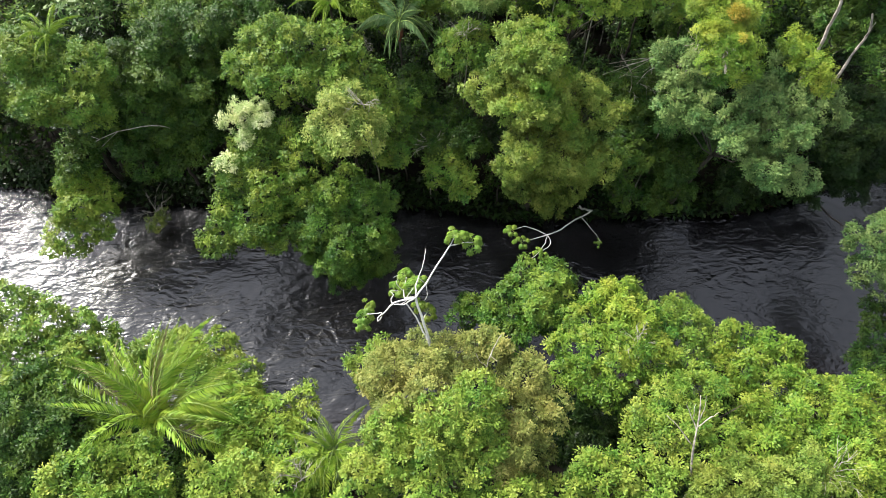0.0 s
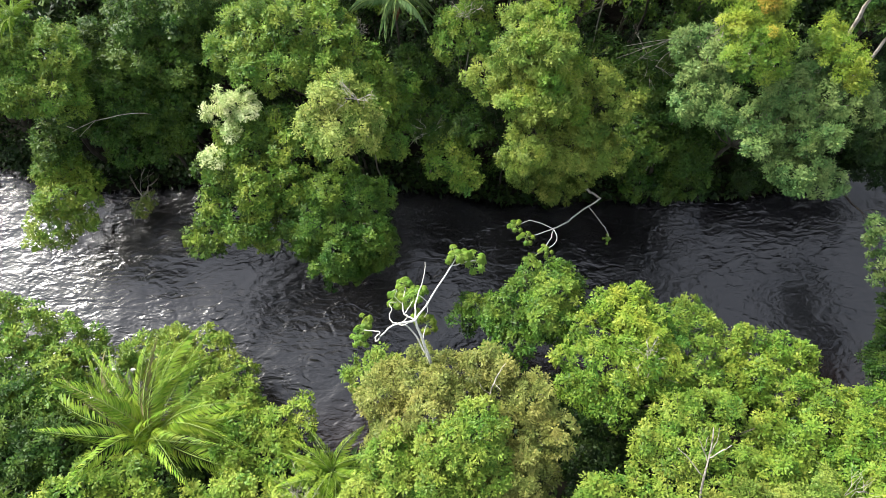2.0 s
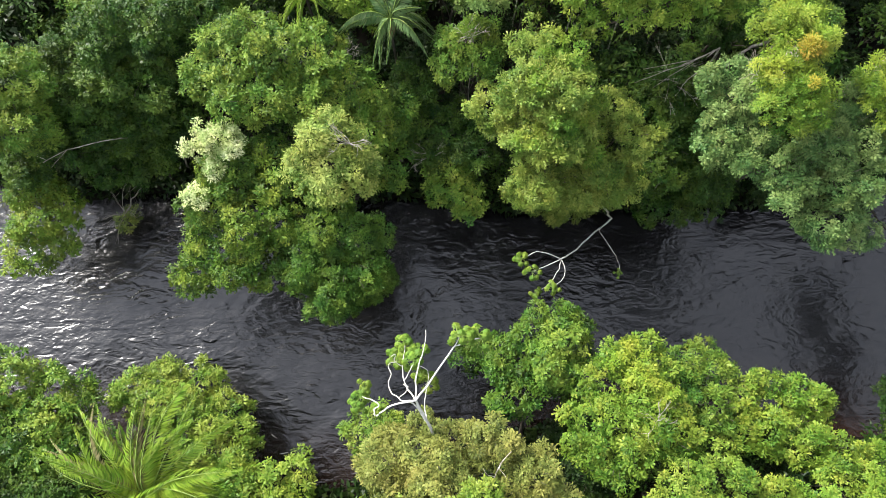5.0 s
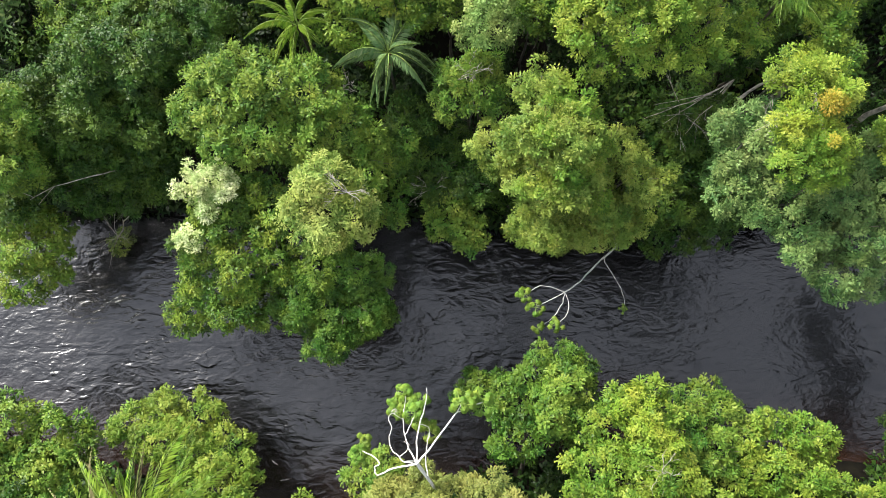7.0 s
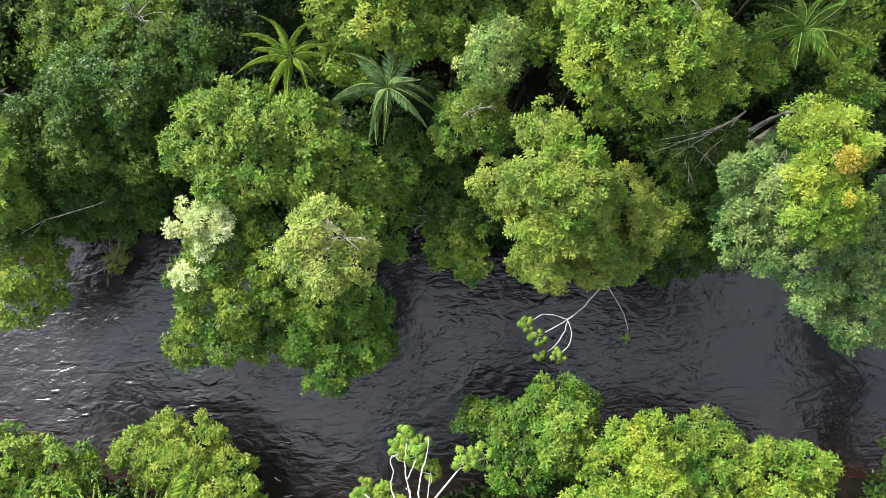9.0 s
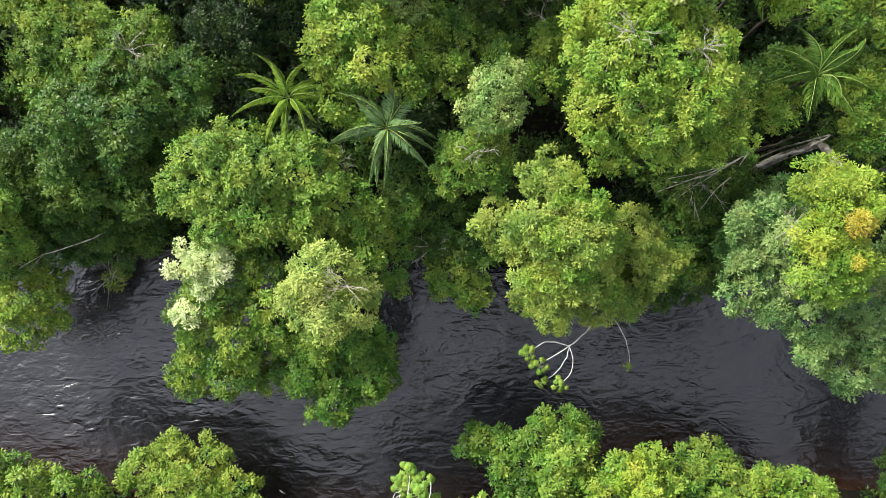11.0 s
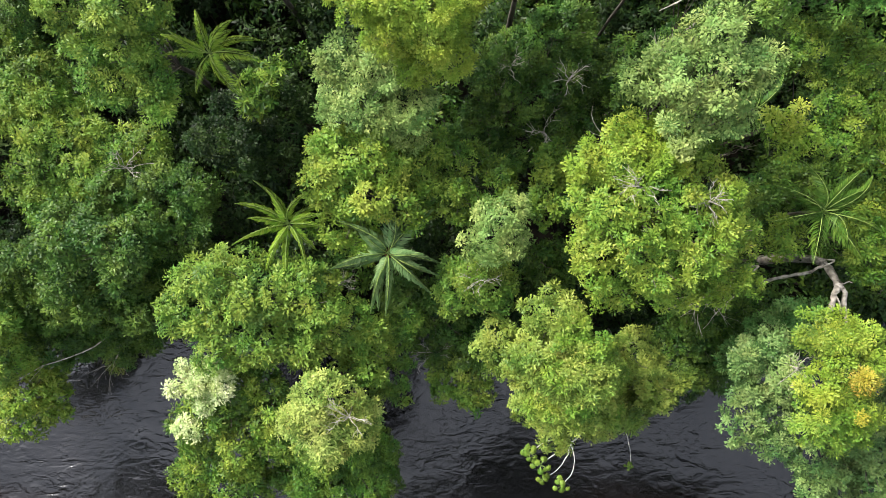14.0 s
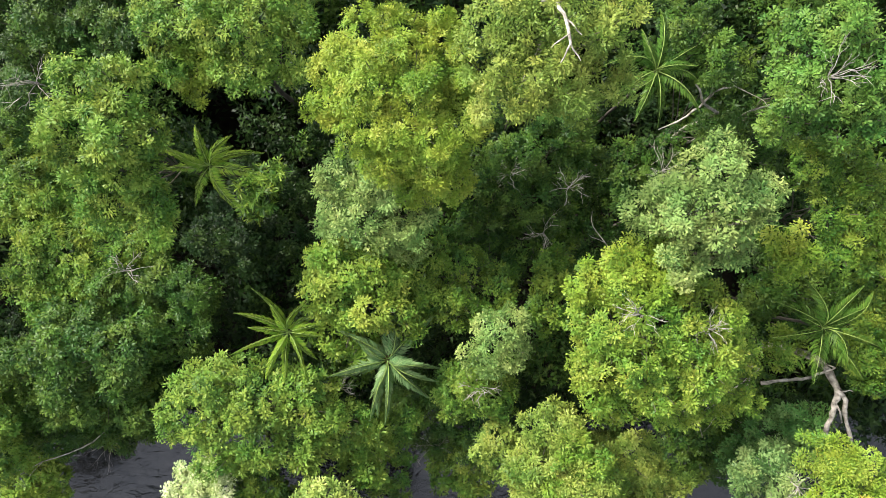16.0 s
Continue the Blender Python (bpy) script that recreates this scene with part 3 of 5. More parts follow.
broadleaf('rounded lime-green crown with bare twigs showing', PALE_LIME, [(-6.8, 28.0, 14.79, 1.4), (-5.35, 27.8, 14.93, 1.5), (-7.35, 26.95, 14.25, 1.3), (-6.06, 26.5, 14.11, 1.6), (-4.7, 26.75, 13.67, 1.15)], leaf=0.25)
broadleaf('dense deep green tree dipping towards the river', DEEP, [(-6.93, 24.6, 9.94, 2.19), (-4.77, 24.0, 9.68, 1.88), (-7.86, 22.7, 9.04, 2.38), (-5.49, 22.1, 8.92, 2.23), (-6.57, 21.2, 8.13, 1.78), (-4.12, 22.45, 8.36, 1.29), (-7.3, 22.4, 6.2, 1.75), (-5.2, 22.3, 6.0, 1.7), (-6.3, 21.4, 5.2, 1.5), (-4.6, 22.8, 4.6, 1.3)], leaf=0.21, size=0.44)

# far bank: middle
broadleaf('small bright green bush over the water', FRESH, [(0.15, 28.2, 8.11, 1.55), (1.1, 27.1, 7.8, 1.4), (-0.4, 27.5, 7.95, 1.15), (1.7, 26.75, 7.6, 0.95)], name='riverside_bush', leaf=0.3)
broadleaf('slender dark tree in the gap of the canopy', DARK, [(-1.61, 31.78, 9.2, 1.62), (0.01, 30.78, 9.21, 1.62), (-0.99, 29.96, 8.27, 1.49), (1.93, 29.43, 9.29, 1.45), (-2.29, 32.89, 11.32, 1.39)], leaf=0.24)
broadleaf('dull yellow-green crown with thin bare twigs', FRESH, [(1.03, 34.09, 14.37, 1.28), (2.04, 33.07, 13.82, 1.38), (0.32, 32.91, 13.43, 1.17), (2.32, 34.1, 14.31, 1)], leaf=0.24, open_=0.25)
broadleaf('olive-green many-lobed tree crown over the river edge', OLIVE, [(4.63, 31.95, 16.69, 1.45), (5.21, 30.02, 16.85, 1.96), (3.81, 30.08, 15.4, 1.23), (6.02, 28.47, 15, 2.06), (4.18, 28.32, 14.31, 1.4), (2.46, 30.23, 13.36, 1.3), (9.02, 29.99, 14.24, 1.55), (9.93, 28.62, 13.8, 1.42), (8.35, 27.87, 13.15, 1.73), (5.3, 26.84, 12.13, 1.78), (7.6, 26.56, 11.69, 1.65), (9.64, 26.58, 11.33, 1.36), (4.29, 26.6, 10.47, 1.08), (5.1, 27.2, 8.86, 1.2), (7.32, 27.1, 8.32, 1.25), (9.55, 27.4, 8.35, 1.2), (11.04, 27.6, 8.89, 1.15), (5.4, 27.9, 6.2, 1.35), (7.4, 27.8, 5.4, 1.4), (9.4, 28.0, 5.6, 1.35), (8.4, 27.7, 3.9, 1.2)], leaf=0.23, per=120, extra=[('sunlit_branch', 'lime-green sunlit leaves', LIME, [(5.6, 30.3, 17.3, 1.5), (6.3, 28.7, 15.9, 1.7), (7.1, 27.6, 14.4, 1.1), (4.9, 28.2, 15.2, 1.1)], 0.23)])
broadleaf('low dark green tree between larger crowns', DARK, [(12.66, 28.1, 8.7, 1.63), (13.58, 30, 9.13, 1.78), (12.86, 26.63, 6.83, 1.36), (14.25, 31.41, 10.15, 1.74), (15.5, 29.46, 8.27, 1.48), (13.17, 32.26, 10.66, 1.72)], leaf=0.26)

# far bank: the tall pair by the bend
broadleaf('tall bright yellow-green spreading tree crown', LIME, [(6.47, 38.27, 18.41, 1.21), (7.93, 39.24, 19.31, 1.41), (9.32, 38.52, 19.31, 1.41), (6.84, 36.61, 18.79, 1.67), (8.46, 36.7, 19.76, 1.73), (10.5, 37.33, 19.26, 1.53), (12.23, 35.78, 18.41, 1.21), (10.18, 35.47, 19.4, 1.64), (8.48, 34.68, 18.79, 1.67), (6.52, 34.8, 17.94, 1.35), (11.91, 34, 17.94, 1.35), (9.9, 33.3, 17.88, 1.15), (7.7, 33.0, 17.04, 1.0)], leaf=0.27, extra=[('sunlit_branch', 'yellow sunlit young leaves', YELLOW, [(7.51, 39.26, 19.98, 1.26), (6.24, 38.54, 18.93, 0.95), (8.71, 38.79, 20.15, 0.91)], 0.26)])
broadleaf('large grey-green tree with yellowing upper branches', GREY, [(13.9, 29.97, 16.7, 1.3), (14.57, 29.15, 16.76, 1.3), (13.76, 27.16, 15.95, 1.33), (15.16, 26.91, 15.75, 1.33), (17.12, 25.02, 15.83, 1.59), (18.62, 26.77, 16.64, 1.55), (19.5, 24.97, 16.24, 1.56), (19.02, 23.44, 14.6, 1.64), (20.8, 23.15, 14.33, 1.37), (20.44, 28.91, 17.42, 1.18), (22.49, 26.52, 16.35, 1.33), (20.98, 26.79, 16.75, 1.32), (19.92, 28.03, 16.41, 1.2)], leaf=0.24, extra=[('yellowing_branch', 'yellow-green branch with orange tips', YELLOW, [(15.99, 29.84, 19.91, 0.99), (16.02, 31.13, 20.02, 1.18), (17.19, 30.35, 19.73, 0.95), (15.23, 29.1, 19.47, 1.07), (16.6, 28.59, 19.51, 1), (20.38, 29.19, 18.71, 1), (21.27, 28.15, 18.27, 1.08), (21.8, 27.16, 17.75, 0.92)], 0.22), ('orange_sprig', 'orange turning leaf tips', ORANGE, [(16.51, 29.76, 20.7, 0.21), (16.54, 28.27, 20.22, 0.16)], 0.18), ('sunlit_branch', 'lime-green sunlit leaves', LIME, [(15.08, 31.51, 19.61, 1.2), (15.7, 27.51, 18.83, 1.16), (16.94, 27.54, 18.57, 0.88)], 0.22)])

# far bank: behind the first row
broadleaf('rounded bright green crown beside the palms', LIME, [(-5.01, 39.59, 16.24, 1.56), (-3.43, 39.31, 16.44, 1.55), (-5.34, 38.01, 15.96, 1.31), (-3.5, 37.73, 15.97, 1.71), (-2.08, 37.42, 15.61, 1.19), (-4.99, 36.31, 14.87, 1.09), (-4.22, 35.71, 14.53, 0.96)], leaf=0.3)
broadleaf('dull green crown between bright ones', MID, [(-1.28, 39.52, 14.94, 1.36), (1.03, 39.22, 14.66, 1.5), (2.12, 38.1, 14.53, 1.37), (0.47, 37.84, 14.32, 1.38), (-0.9, 37.86, 14.46, 1.1)], leaf=0.25)
broadleaf('small grey-green round crown', PALE_GREEN, [(2.05, 36.3, 16.57, 1.05), (2.84, 36.75, 16.8, 0.85), (1.75, 35.4, 16.43, 0.9), (2.7, 35.4, 16.37, 1.05)], leaf=0.24)
broadleaf('small fresh green tree among dark ones', MID, [(4.92, 38.64, 15.07, 1.08), (4.81, 37.27, 14.8, 1.22), (5.35, 39.71, 14.19, 0.83)], leaf=0.3)
broadleaf('tall fresh green tree with fine leaves', PALE_GREEN, [(-4.51, 43.1, 17.59, 1.25), (-2.98, 43.05, 17.88, 1.48), (-5.07, 41.88, 17.3, 1.01), (-3.54, 41.6, 17.47, 1.5), (-1.79, 41.83, 17.38, 1.26), (-2.63, 40.6, 16.43, 1.17)], leaf=0.25)
broadleaf('great dome-shaped yellow-green tree crown', YELLOW, [(-3.28, 48.54, 20.95, 1.34), (-1.69, 48.61, 21.36, 1.32), (-0.16, 48.47, 21.06, 1.11), (-4.49, 47.58, 20.44, 1.13), (-2.8, 46.84, 21.46, 1.53), (-1.05, 46.77, 21.66, 1.52), (0.49, 46.95, 20.85, 1.12), (-4.54, 46.04, 20.24, 1.14), (-2.84, 45.12, 21.31, 1.43), (-1.08, 45.11, 21.25, 1.54), (0.47, 45.41, 20.74, 1.34), (-2.28, 43.96, 20.19, 1.26), (-0.69, 43.71, 20.13, 1.37), (0.23, 43.12, 19.13, 0.95), (-1.2, 42.78, 19.13, 0.95)], leaf=0.21, per=125, size=0.42)
broadleaf('pale olive lichen-hung tree crown with bare limbs', OLIVE, [(1.45, 48.17, 23.82, 1.19), (2.73, 47.84, 24.75, 1.34), (4.23, 47.4, 24.84, 1.14), (5.75, 47.83, 24.07, 1.08), (1.25, 46.87, 23.51, 1.01), (2.4, 46.31, 24.02, 1.18), (3.93, 46.04, 24.23, 1.17), (5.46, 46.4, 23.51, 1.01), (2.11, 45.44, 22.59, 0.83), (3.92, 45.53, 23, 0.82)], leaf=0.23, open_=0.12)
broadleaf('rounded pale yellow-green crown', PALE_GREEN, [(8.83, 42.52, 21.67, 1.08), (10.2, 42.89, 22.03, 1.17), (7.9, 41.7, 21.11, 0.99), (9.13, 41.2, 21.98, 1.28), (10.71, 41.41, 21.77, 1.29), (11.8, 42.3, 21.26, 1.09), (9.43, 39.92, 21.06, 1.1), (10.82, 40.13, 20.91, 1)], leaf=0.28)
broadleaf('tall mid-green tree with loose branches', FRESH, [(-14.53, 47.05, 20.39, 1.25), (-12.58, 46.84, 21.15, 1.33), (-15.03, 45.17, 20.74, 1.35), (-12.96, 45.04, 21.3, 1.43), (-12.2, 44.9, 20.74, 1.15), (-14.46, 43.67, 20.13, 1.38), (-12.95, 43.41, 20.13, 1.25), (-12.4, 42.09, 19.16, 1.15), (-13.92, 42.34, 19.37, 1.3)], leaf=0.27)
broadleaf('bright yellow-green tree with a turning branch', FRESH, [(-11.17, 49.17, 20.74, 1.35), (-9.25, 49.25, 21.1, 1.44), (-7.47, 49.22, 21.1, 1.44), (-6.59, 48.14, 20.18, 1.26), (-8.15, 47.89, 20.33, 1.37), (-11.16, 48.19, 20.24, 1.14), (-6.03, 49.61, 20.56, 0.9)], leaf=0.27, extra=[('turning_branch', 'yellowing leaves', YELLOW, [(-10.06, 47.86, 20.13, 0.96), (-10.44, 47.24, 19.41, 0.8)], 0.26)])
broadleaf('bright green tree with open branches', MINT, [(13.9, 48, 21.21, 1.21), (15.14, 48.04, 21.72, 1.4), (16.64, 47.25, 21.36, 1.31), (13.61, 46.55, 20.85, 1.11), (14.88, 46.18, 21.36, 1.31), (16.73, 45.62, 20.8, 1.23), (15.89, 44.83, 20.3, 1.02), (14.27, 45.42, 18.52, 0.97)], leaf=0.3, open_=0.2)
broadleaf('dull green tree with bare twigs', MID, [(15.97, 43.78, 18, 1.23), (17.7, 43.02, 17.94, 1.35), (18.74, 41.06, 17.39, 1.25), (17.26, 41.83, 17.39, 1.25), (17.96, 40.08, 16.98, 1.27), (19.26, 39.29, 16.49, 1.03)], leaf=0.24)
broadleaf('small yellow lime-green sapling', YELLOW, [(14.5, 40.34, 18.62, 0.77), (14.53, 39.38, 18.29, 0.63), (15.13, 39.86, 18.31, 0.58)], leaf=0.28, name='sapling')
broadleaf('green tree beside the snag', MID, [(19.26, 35.62, 15.96, 1.31), (19.96, 34.21, 15.41, 1.2), (20.62, 36.83, 15.07, 1.08)], leaf=0.27)
broadleaf('small green sapling under the palm', LIME, [(15.7, 35.77, 15.76, 0.9), (15.7, 34.8, 15.46, 0.69)], leaf=0.26, name='sapling')
broadleaf('dark green tree under the palm fronds', DARK, [(16.24, 37.52, 12.36, 1.31), (17.45, 37.97, 12.87, 1.29), (16.05, 36.27, 11.41, 1.2), (17.82, 36.6, 12.08, 1.06), (18.55, 37.81, 12.94, 1.15), (20.7, 37.39, 13.39, 1.24), (20.19, 35.09, 11.98, 1.06)], leaf=0.26)
broadleaf('low blue-green tree by the water', BLUE, [(16.29, 30.77, 13.24, 1.56), (17.44, 31.46, 13.78, 1.26), (15.85, 28.97, 12.9, 1.43), (15.05, 29.41, 11.41, 1.19)], leaf=0.26)

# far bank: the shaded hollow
# The dark leaf colours in this group hold the shade of the hollow.
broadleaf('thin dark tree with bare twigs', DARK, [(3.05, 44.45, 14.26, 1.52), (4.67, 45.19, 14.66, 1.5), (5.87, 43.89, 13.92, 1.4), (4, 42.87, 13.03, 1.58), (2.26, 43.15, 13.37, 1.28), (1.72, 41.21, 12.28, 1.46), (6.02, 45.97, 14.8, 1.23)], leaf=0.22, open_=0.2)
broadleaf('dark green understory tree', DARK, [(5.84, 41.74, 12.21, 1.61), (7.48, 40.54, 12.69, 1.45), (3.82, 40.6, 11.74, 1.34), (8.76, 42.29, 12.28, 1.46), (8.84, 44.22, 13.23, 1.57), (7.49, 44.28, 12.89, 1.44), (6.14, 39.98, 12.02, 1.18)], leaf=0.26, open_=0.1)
broadleaf('thin tree with a bare leaning branch, leaves darkened for hollow shade', DARK, [(10.76, 49.14, 18.4, 1.21), (12.03, 48.04, 18.81, 1.2), (11.41, 48.05, 17.91, 0.99), (10.35, 50.18, 17.51, 1), (10.76, 44.88, 14.39, 1.24), (12.49, 45.32, 14.94, 1.36), (14.2, 45.49, 15.34, 1.34), (14.87, 44.19, 15, 1.22)], leaf=0.22, open_=0.35)
broadleaf('dark shaded tree in the hollow', SHADE_GREEN, [(-9.69, 43.51, 11.19, 1.66), (-8.79, 41.07, 11.26, 1.51), (-10.63, 40.78, 12.21, 1.62), (-12.08, 41.09, 12.28, 1.47), (-8.25, 43.21, 10.9, 1.22), (-11.2, 42.61, 11.26, 1.51)], leaf=0.25)
broadleaf('small green shrub with long narrow leaves', MID, [(-9.12, 43.25, 13.92, 0.98), (-9.68, 42.45, 13.43, 0.74), (-8.75, 44.12, 13.66, 0.68)], leaf=0.62, slim=0.24, name='shrub')

# far bank: the low wood upstream
broadleaf('deep green rounded low tree', MID, [(-20.78, 40.91, 12, 1.63), (-18.95, 41.48, 12.08, 1.48), (-21.93, 39.43, 11.59, 1.65), (-19.71, 39.41, 11.8, 1.64), (-17.42, 40.57, 12.21, 1.62), (-15.61, 40.55, 12.28, 1.47)], leaf=0.24)
broadleaf('bright green low crown', MID, [(-21.49, 37.61, 11.33, 1.36), (-19.98, 37.9, 11.33, 1.36), (-20.71, 36.38, 11.13, 1.36), (-19.15, 36.67, 11.2, 1.21)], leaf=0.28)
broadleaf('dull green many-lobed low tree', DARK, [(-16.84, 38.5, 12.21, 1.62), (-14.58, 38.79, 12.69, 1.45), (-16.75, 36.7, 11.8, 1.64), (-14.47, 36.72, 12.28, 1.47), (-12.74, 38.2, 12.96, 1.3), (-13.57, 35.84, 12.35, 1.32), (-16.11, 35.13, 11.26, 1.51)], leaf=0.22)
broadleaf('dull green low tree at the water', DARK, [(-21.7, 34.48, 10.5, 1.85), (-19.53, 34.14, 10.5, 1.85), (-17.9, 33.74, 10.04, 1.56), (-20.92, 32.14, 9.68, 1.89), (-19.04, 31.66, 9.02, 1.6), (-22.96, 32.54, 9.96, 1.72)], leaf=0.25)
broadleaf('mid-green tree upstream of the bend', MID, [(-22.45, 44.77, 12.13, 1.77), (-20.94, 43.86, 12.21, 1.62), (-22.38, 42.42, 11.8, 1.64), (-20.21, 42.68, 11.94, 1.34), (-22.6, 46.51, 12.35, 1.32)], leaf=0.25)
broadleaf('dark green thicket with dry vines', DARK, [(-20.19, 48.13, 15.27, 1.48), (-19.6, 49.46, 15.34, 1.35), (-21.03, 46.97, 14.39, 1.25), (-19.25, 50.64, 15, 1.23)], leaf=0.22, open_=0.25, name='thicket')
broadleaf('dark green tree behind the clearing', DARK, [(-19.67, 51.67, 15.21, 1.62), (-17.41, 51.48, 14.86, 1.5), (-15.54, 50.75, 15.34, 1.35), (-18.44, 50.39, 13.98, 1.26)], leaf=0.27)
broadleaf('low green tree at the water edge', DARK, [(-20.15, 31.45, 8.53, 1.98), (-17.97, 32.32, 9.04, 1.96), (-21.99, 30.54, 8.1, 1.83), (-19.26, 30.4, 6.76, 1.72), (-21.88, 29.91, 5.62, 1.59), (-17.49, 31.24, 7.76, 1.51)], leaf=0.26)
broadleaf('light green bush drooping over the river', LIME, [(-26.7, 26.82, 4.96, 2.13), (-25.56, 26.13, 4.41, 1.62), (-26.67, 28.52, 5.74, 1.75), (-27.84, 25.09, 4.12, 1.8), (-25.01, 27.88, 4.9, 1.43), (-26.36, 25.1, 3.57, 1.28)], leaf=0.3, name='riverside_bush', open_=0.1)
broadleaf('green tree crowding the bank', DARK, [(-24.57, 31.42, 8.89, 2.29), (-21.97, 32.13, 10.07, 1.91), (-23.75, 33.54, 10.94, 2.19), (-26.54, 29.72, 7.17, 1.7)], leaf=0.27)
broadleaf('tall round green tree upstream', FRESH, [(-27, 33.13, 14.24, 2.61), (-24.03, 31.84, 13.52, 2.24), (-23.69, 29.91, 12.4, 2.05), (-26.42, 29.94, 12.92, 2.22), (-28.56, 31.24, 13.09, 1.87)], leaf=0.26)
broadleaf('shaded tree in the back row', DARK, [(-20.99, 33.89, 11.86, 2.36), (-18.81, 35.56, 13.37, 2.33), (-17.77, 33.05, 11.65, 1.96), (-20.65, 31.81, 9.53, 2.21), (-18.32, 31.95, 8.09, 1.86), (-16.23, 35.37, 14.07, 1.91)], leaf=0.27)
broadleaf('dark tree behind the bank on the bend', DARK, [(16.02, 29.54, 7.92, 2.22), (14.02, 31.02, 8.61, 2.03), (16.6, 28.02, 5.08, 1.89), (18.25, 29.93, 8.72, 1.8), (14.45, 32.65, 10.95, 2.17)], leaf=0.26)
broadleaf('shaded riverside tree on the bend', SHADE_GREEN, [(29.09, 30.89, 6.78, 2.51), (30.53, 32.4, 8.81, 2.46), (31.09, 29.8, 3.94, 2.17), (32.34, 30.45, 5.97, 2.11), (27.74, 29.54, 3.54, 1.74), (22.5, 29.54, 3.54, 1.74)], leaf=0.26)

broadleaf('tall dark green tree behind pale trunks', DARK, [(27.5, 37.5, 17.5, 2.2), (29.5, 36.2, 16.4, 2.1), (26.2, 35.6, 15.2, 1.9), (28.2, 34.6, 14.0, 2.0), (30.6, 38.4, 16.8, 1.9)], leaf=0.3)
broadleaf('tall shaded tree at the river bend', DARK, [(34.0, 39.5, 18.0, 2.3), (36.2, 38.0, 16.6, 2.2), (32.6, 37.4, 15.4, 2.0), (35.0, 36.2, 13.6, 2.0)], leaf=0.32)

# near bank
broadleaf('mid-green tree on the near bank', FRESH, [(-26.4, 16.42, 8.99, 2.07), (-24.25, 15.76, 8.79, 2.07), (-22.24, 15.19, 8.35, 1.73), (-21.07, 14.73, 7.63, 1.57), (-24.59, 13.38, 9.43, 1.98), (-22.21, 12.76, 9.24, 1.98), (-20.37, 12.26, 8.67, 1.49)], leaf=0.3)
broadleaf('deep green tree beside the large palm', DARK, [(-23.32, 10.2, 10.08, 1.88), (-21.23, 9.56, 10.17, 1.71), (-23.22, 11.57, 9.81, 1.6), (-19.95, 9.97, 9.78, 1.26), (-22.62, 7.22, 9.78, 1.67), (-23.72, 8.74, 9.71, 1.4)], leaf=0.28)
broadleaf('bright lime-green tree top', LIME, [(-19.05, 6.21, 11.9, 1.42), (-17.48, 6.87, 11.62, 1.59), (-15.95, 7.22, 11.28, 1.47), (-14.81, 6.08, 11.36, 1.3), (-17.76, 5.42, 12.11, 1.4)], leaf=0.3)
broadleaf('leafy low tree behind the palm over the water', SPRING, [(-17.86, 16.52, 3.61, 1.62), (-15.41, 16.11, 3.85, 1.53), (-16.01, 14.44, 4.7, 1.84), (-13.52, 14.38, 4.31, 1.41), (-19.45, 15.66, 4.54, 1.35), (-12.58, 13.03, 4.39, 1.24), (-17.73, 14.5, 5.08, 1.47), (-13.54, 12.41, 5.21, 1.61), (-14.83, 11.68, 5.27, 1.49), (-11.78, 10.7, 6.33, 1.37), (-13.41, 10.18, 6.33, 1.36)], leaf=0.26)
broadleaf('small olive bush hanging over the shallows', OLIVE, [(-22.75, 27.87, 1.01, 0.78), (-21.98, 28.23, 1.29, 0.62)], leaf=0.24, name='riverside_bush')
broadleaf('green shrubby tree with thin stems', LIME, [(-11.42, 10.21, 8.84, 1.55), (-9.91, 9.16, 9.23, 1.58), (-11.21, 8.13, 9.72, 1.39), (-9.25, 10.6, 8.59, 1.24), (-7.93, 10.87, 8.82, 1.17), (-8.76, 8.14, 9.67, 1.48)], leaf=0.26, open_=0.15)
broadleaf('lime-green tree top among taller shrubs', SPRING, [(-10.53, 6.11, 11.22, 1.59), (-8.46, 5.82, 11.29, 1.44), (-7.2, 6.75, 10.75, 1.33), (-11.95, 5.84, 11.16, 1.3)], leaf=0.3)
broadleaf('olive crown with reddish brown leaves', RUSSET, [(-3.19, 11.59, 11.82, 1.59), (-1.35, 12.41, 12.22, 1.59), (0.49, 12.58, 12.66, 1.52), (2.29, 12.73, 13.12, 1.39), (-2.47, 9.58, 12.41, 1.62), (-0.41, 10.5, 13.35, 1.75), (4.02, 11.19, 13.05, 1.54), (4.86, 9.79, 12.71, 1.41), (3.29, 7.75, 12.84, 1.56), (4.8, 7.64, 12.03, 1.16)], leaf=0.22, per=125, extra=[('young_branch', 'lime-green young leaves', SPRING, [(1.56, 9.33, 14.38, 1.67), (0.17, 8.3, 14.05, 1.53), (2.12, 7.86, 13.58, 1.26), (-2.4, 8.29, 12.9, 1.43)], 0.26)])
broadleaf('yellow-green bush under a pale-limbed tree', SPRING, [(-3.9, 13.9, 9.6, 0.95), (-4.8, 13.1, 9.2, 0.9), (-3.1, 13.6, 10.2, 0.8), (-4.4, 12.3, 9.7, 0.9), (-3.9, 12.9, 10.1, 0.8)], leaf=0.24, name='riverside_bush', open_=0.1)
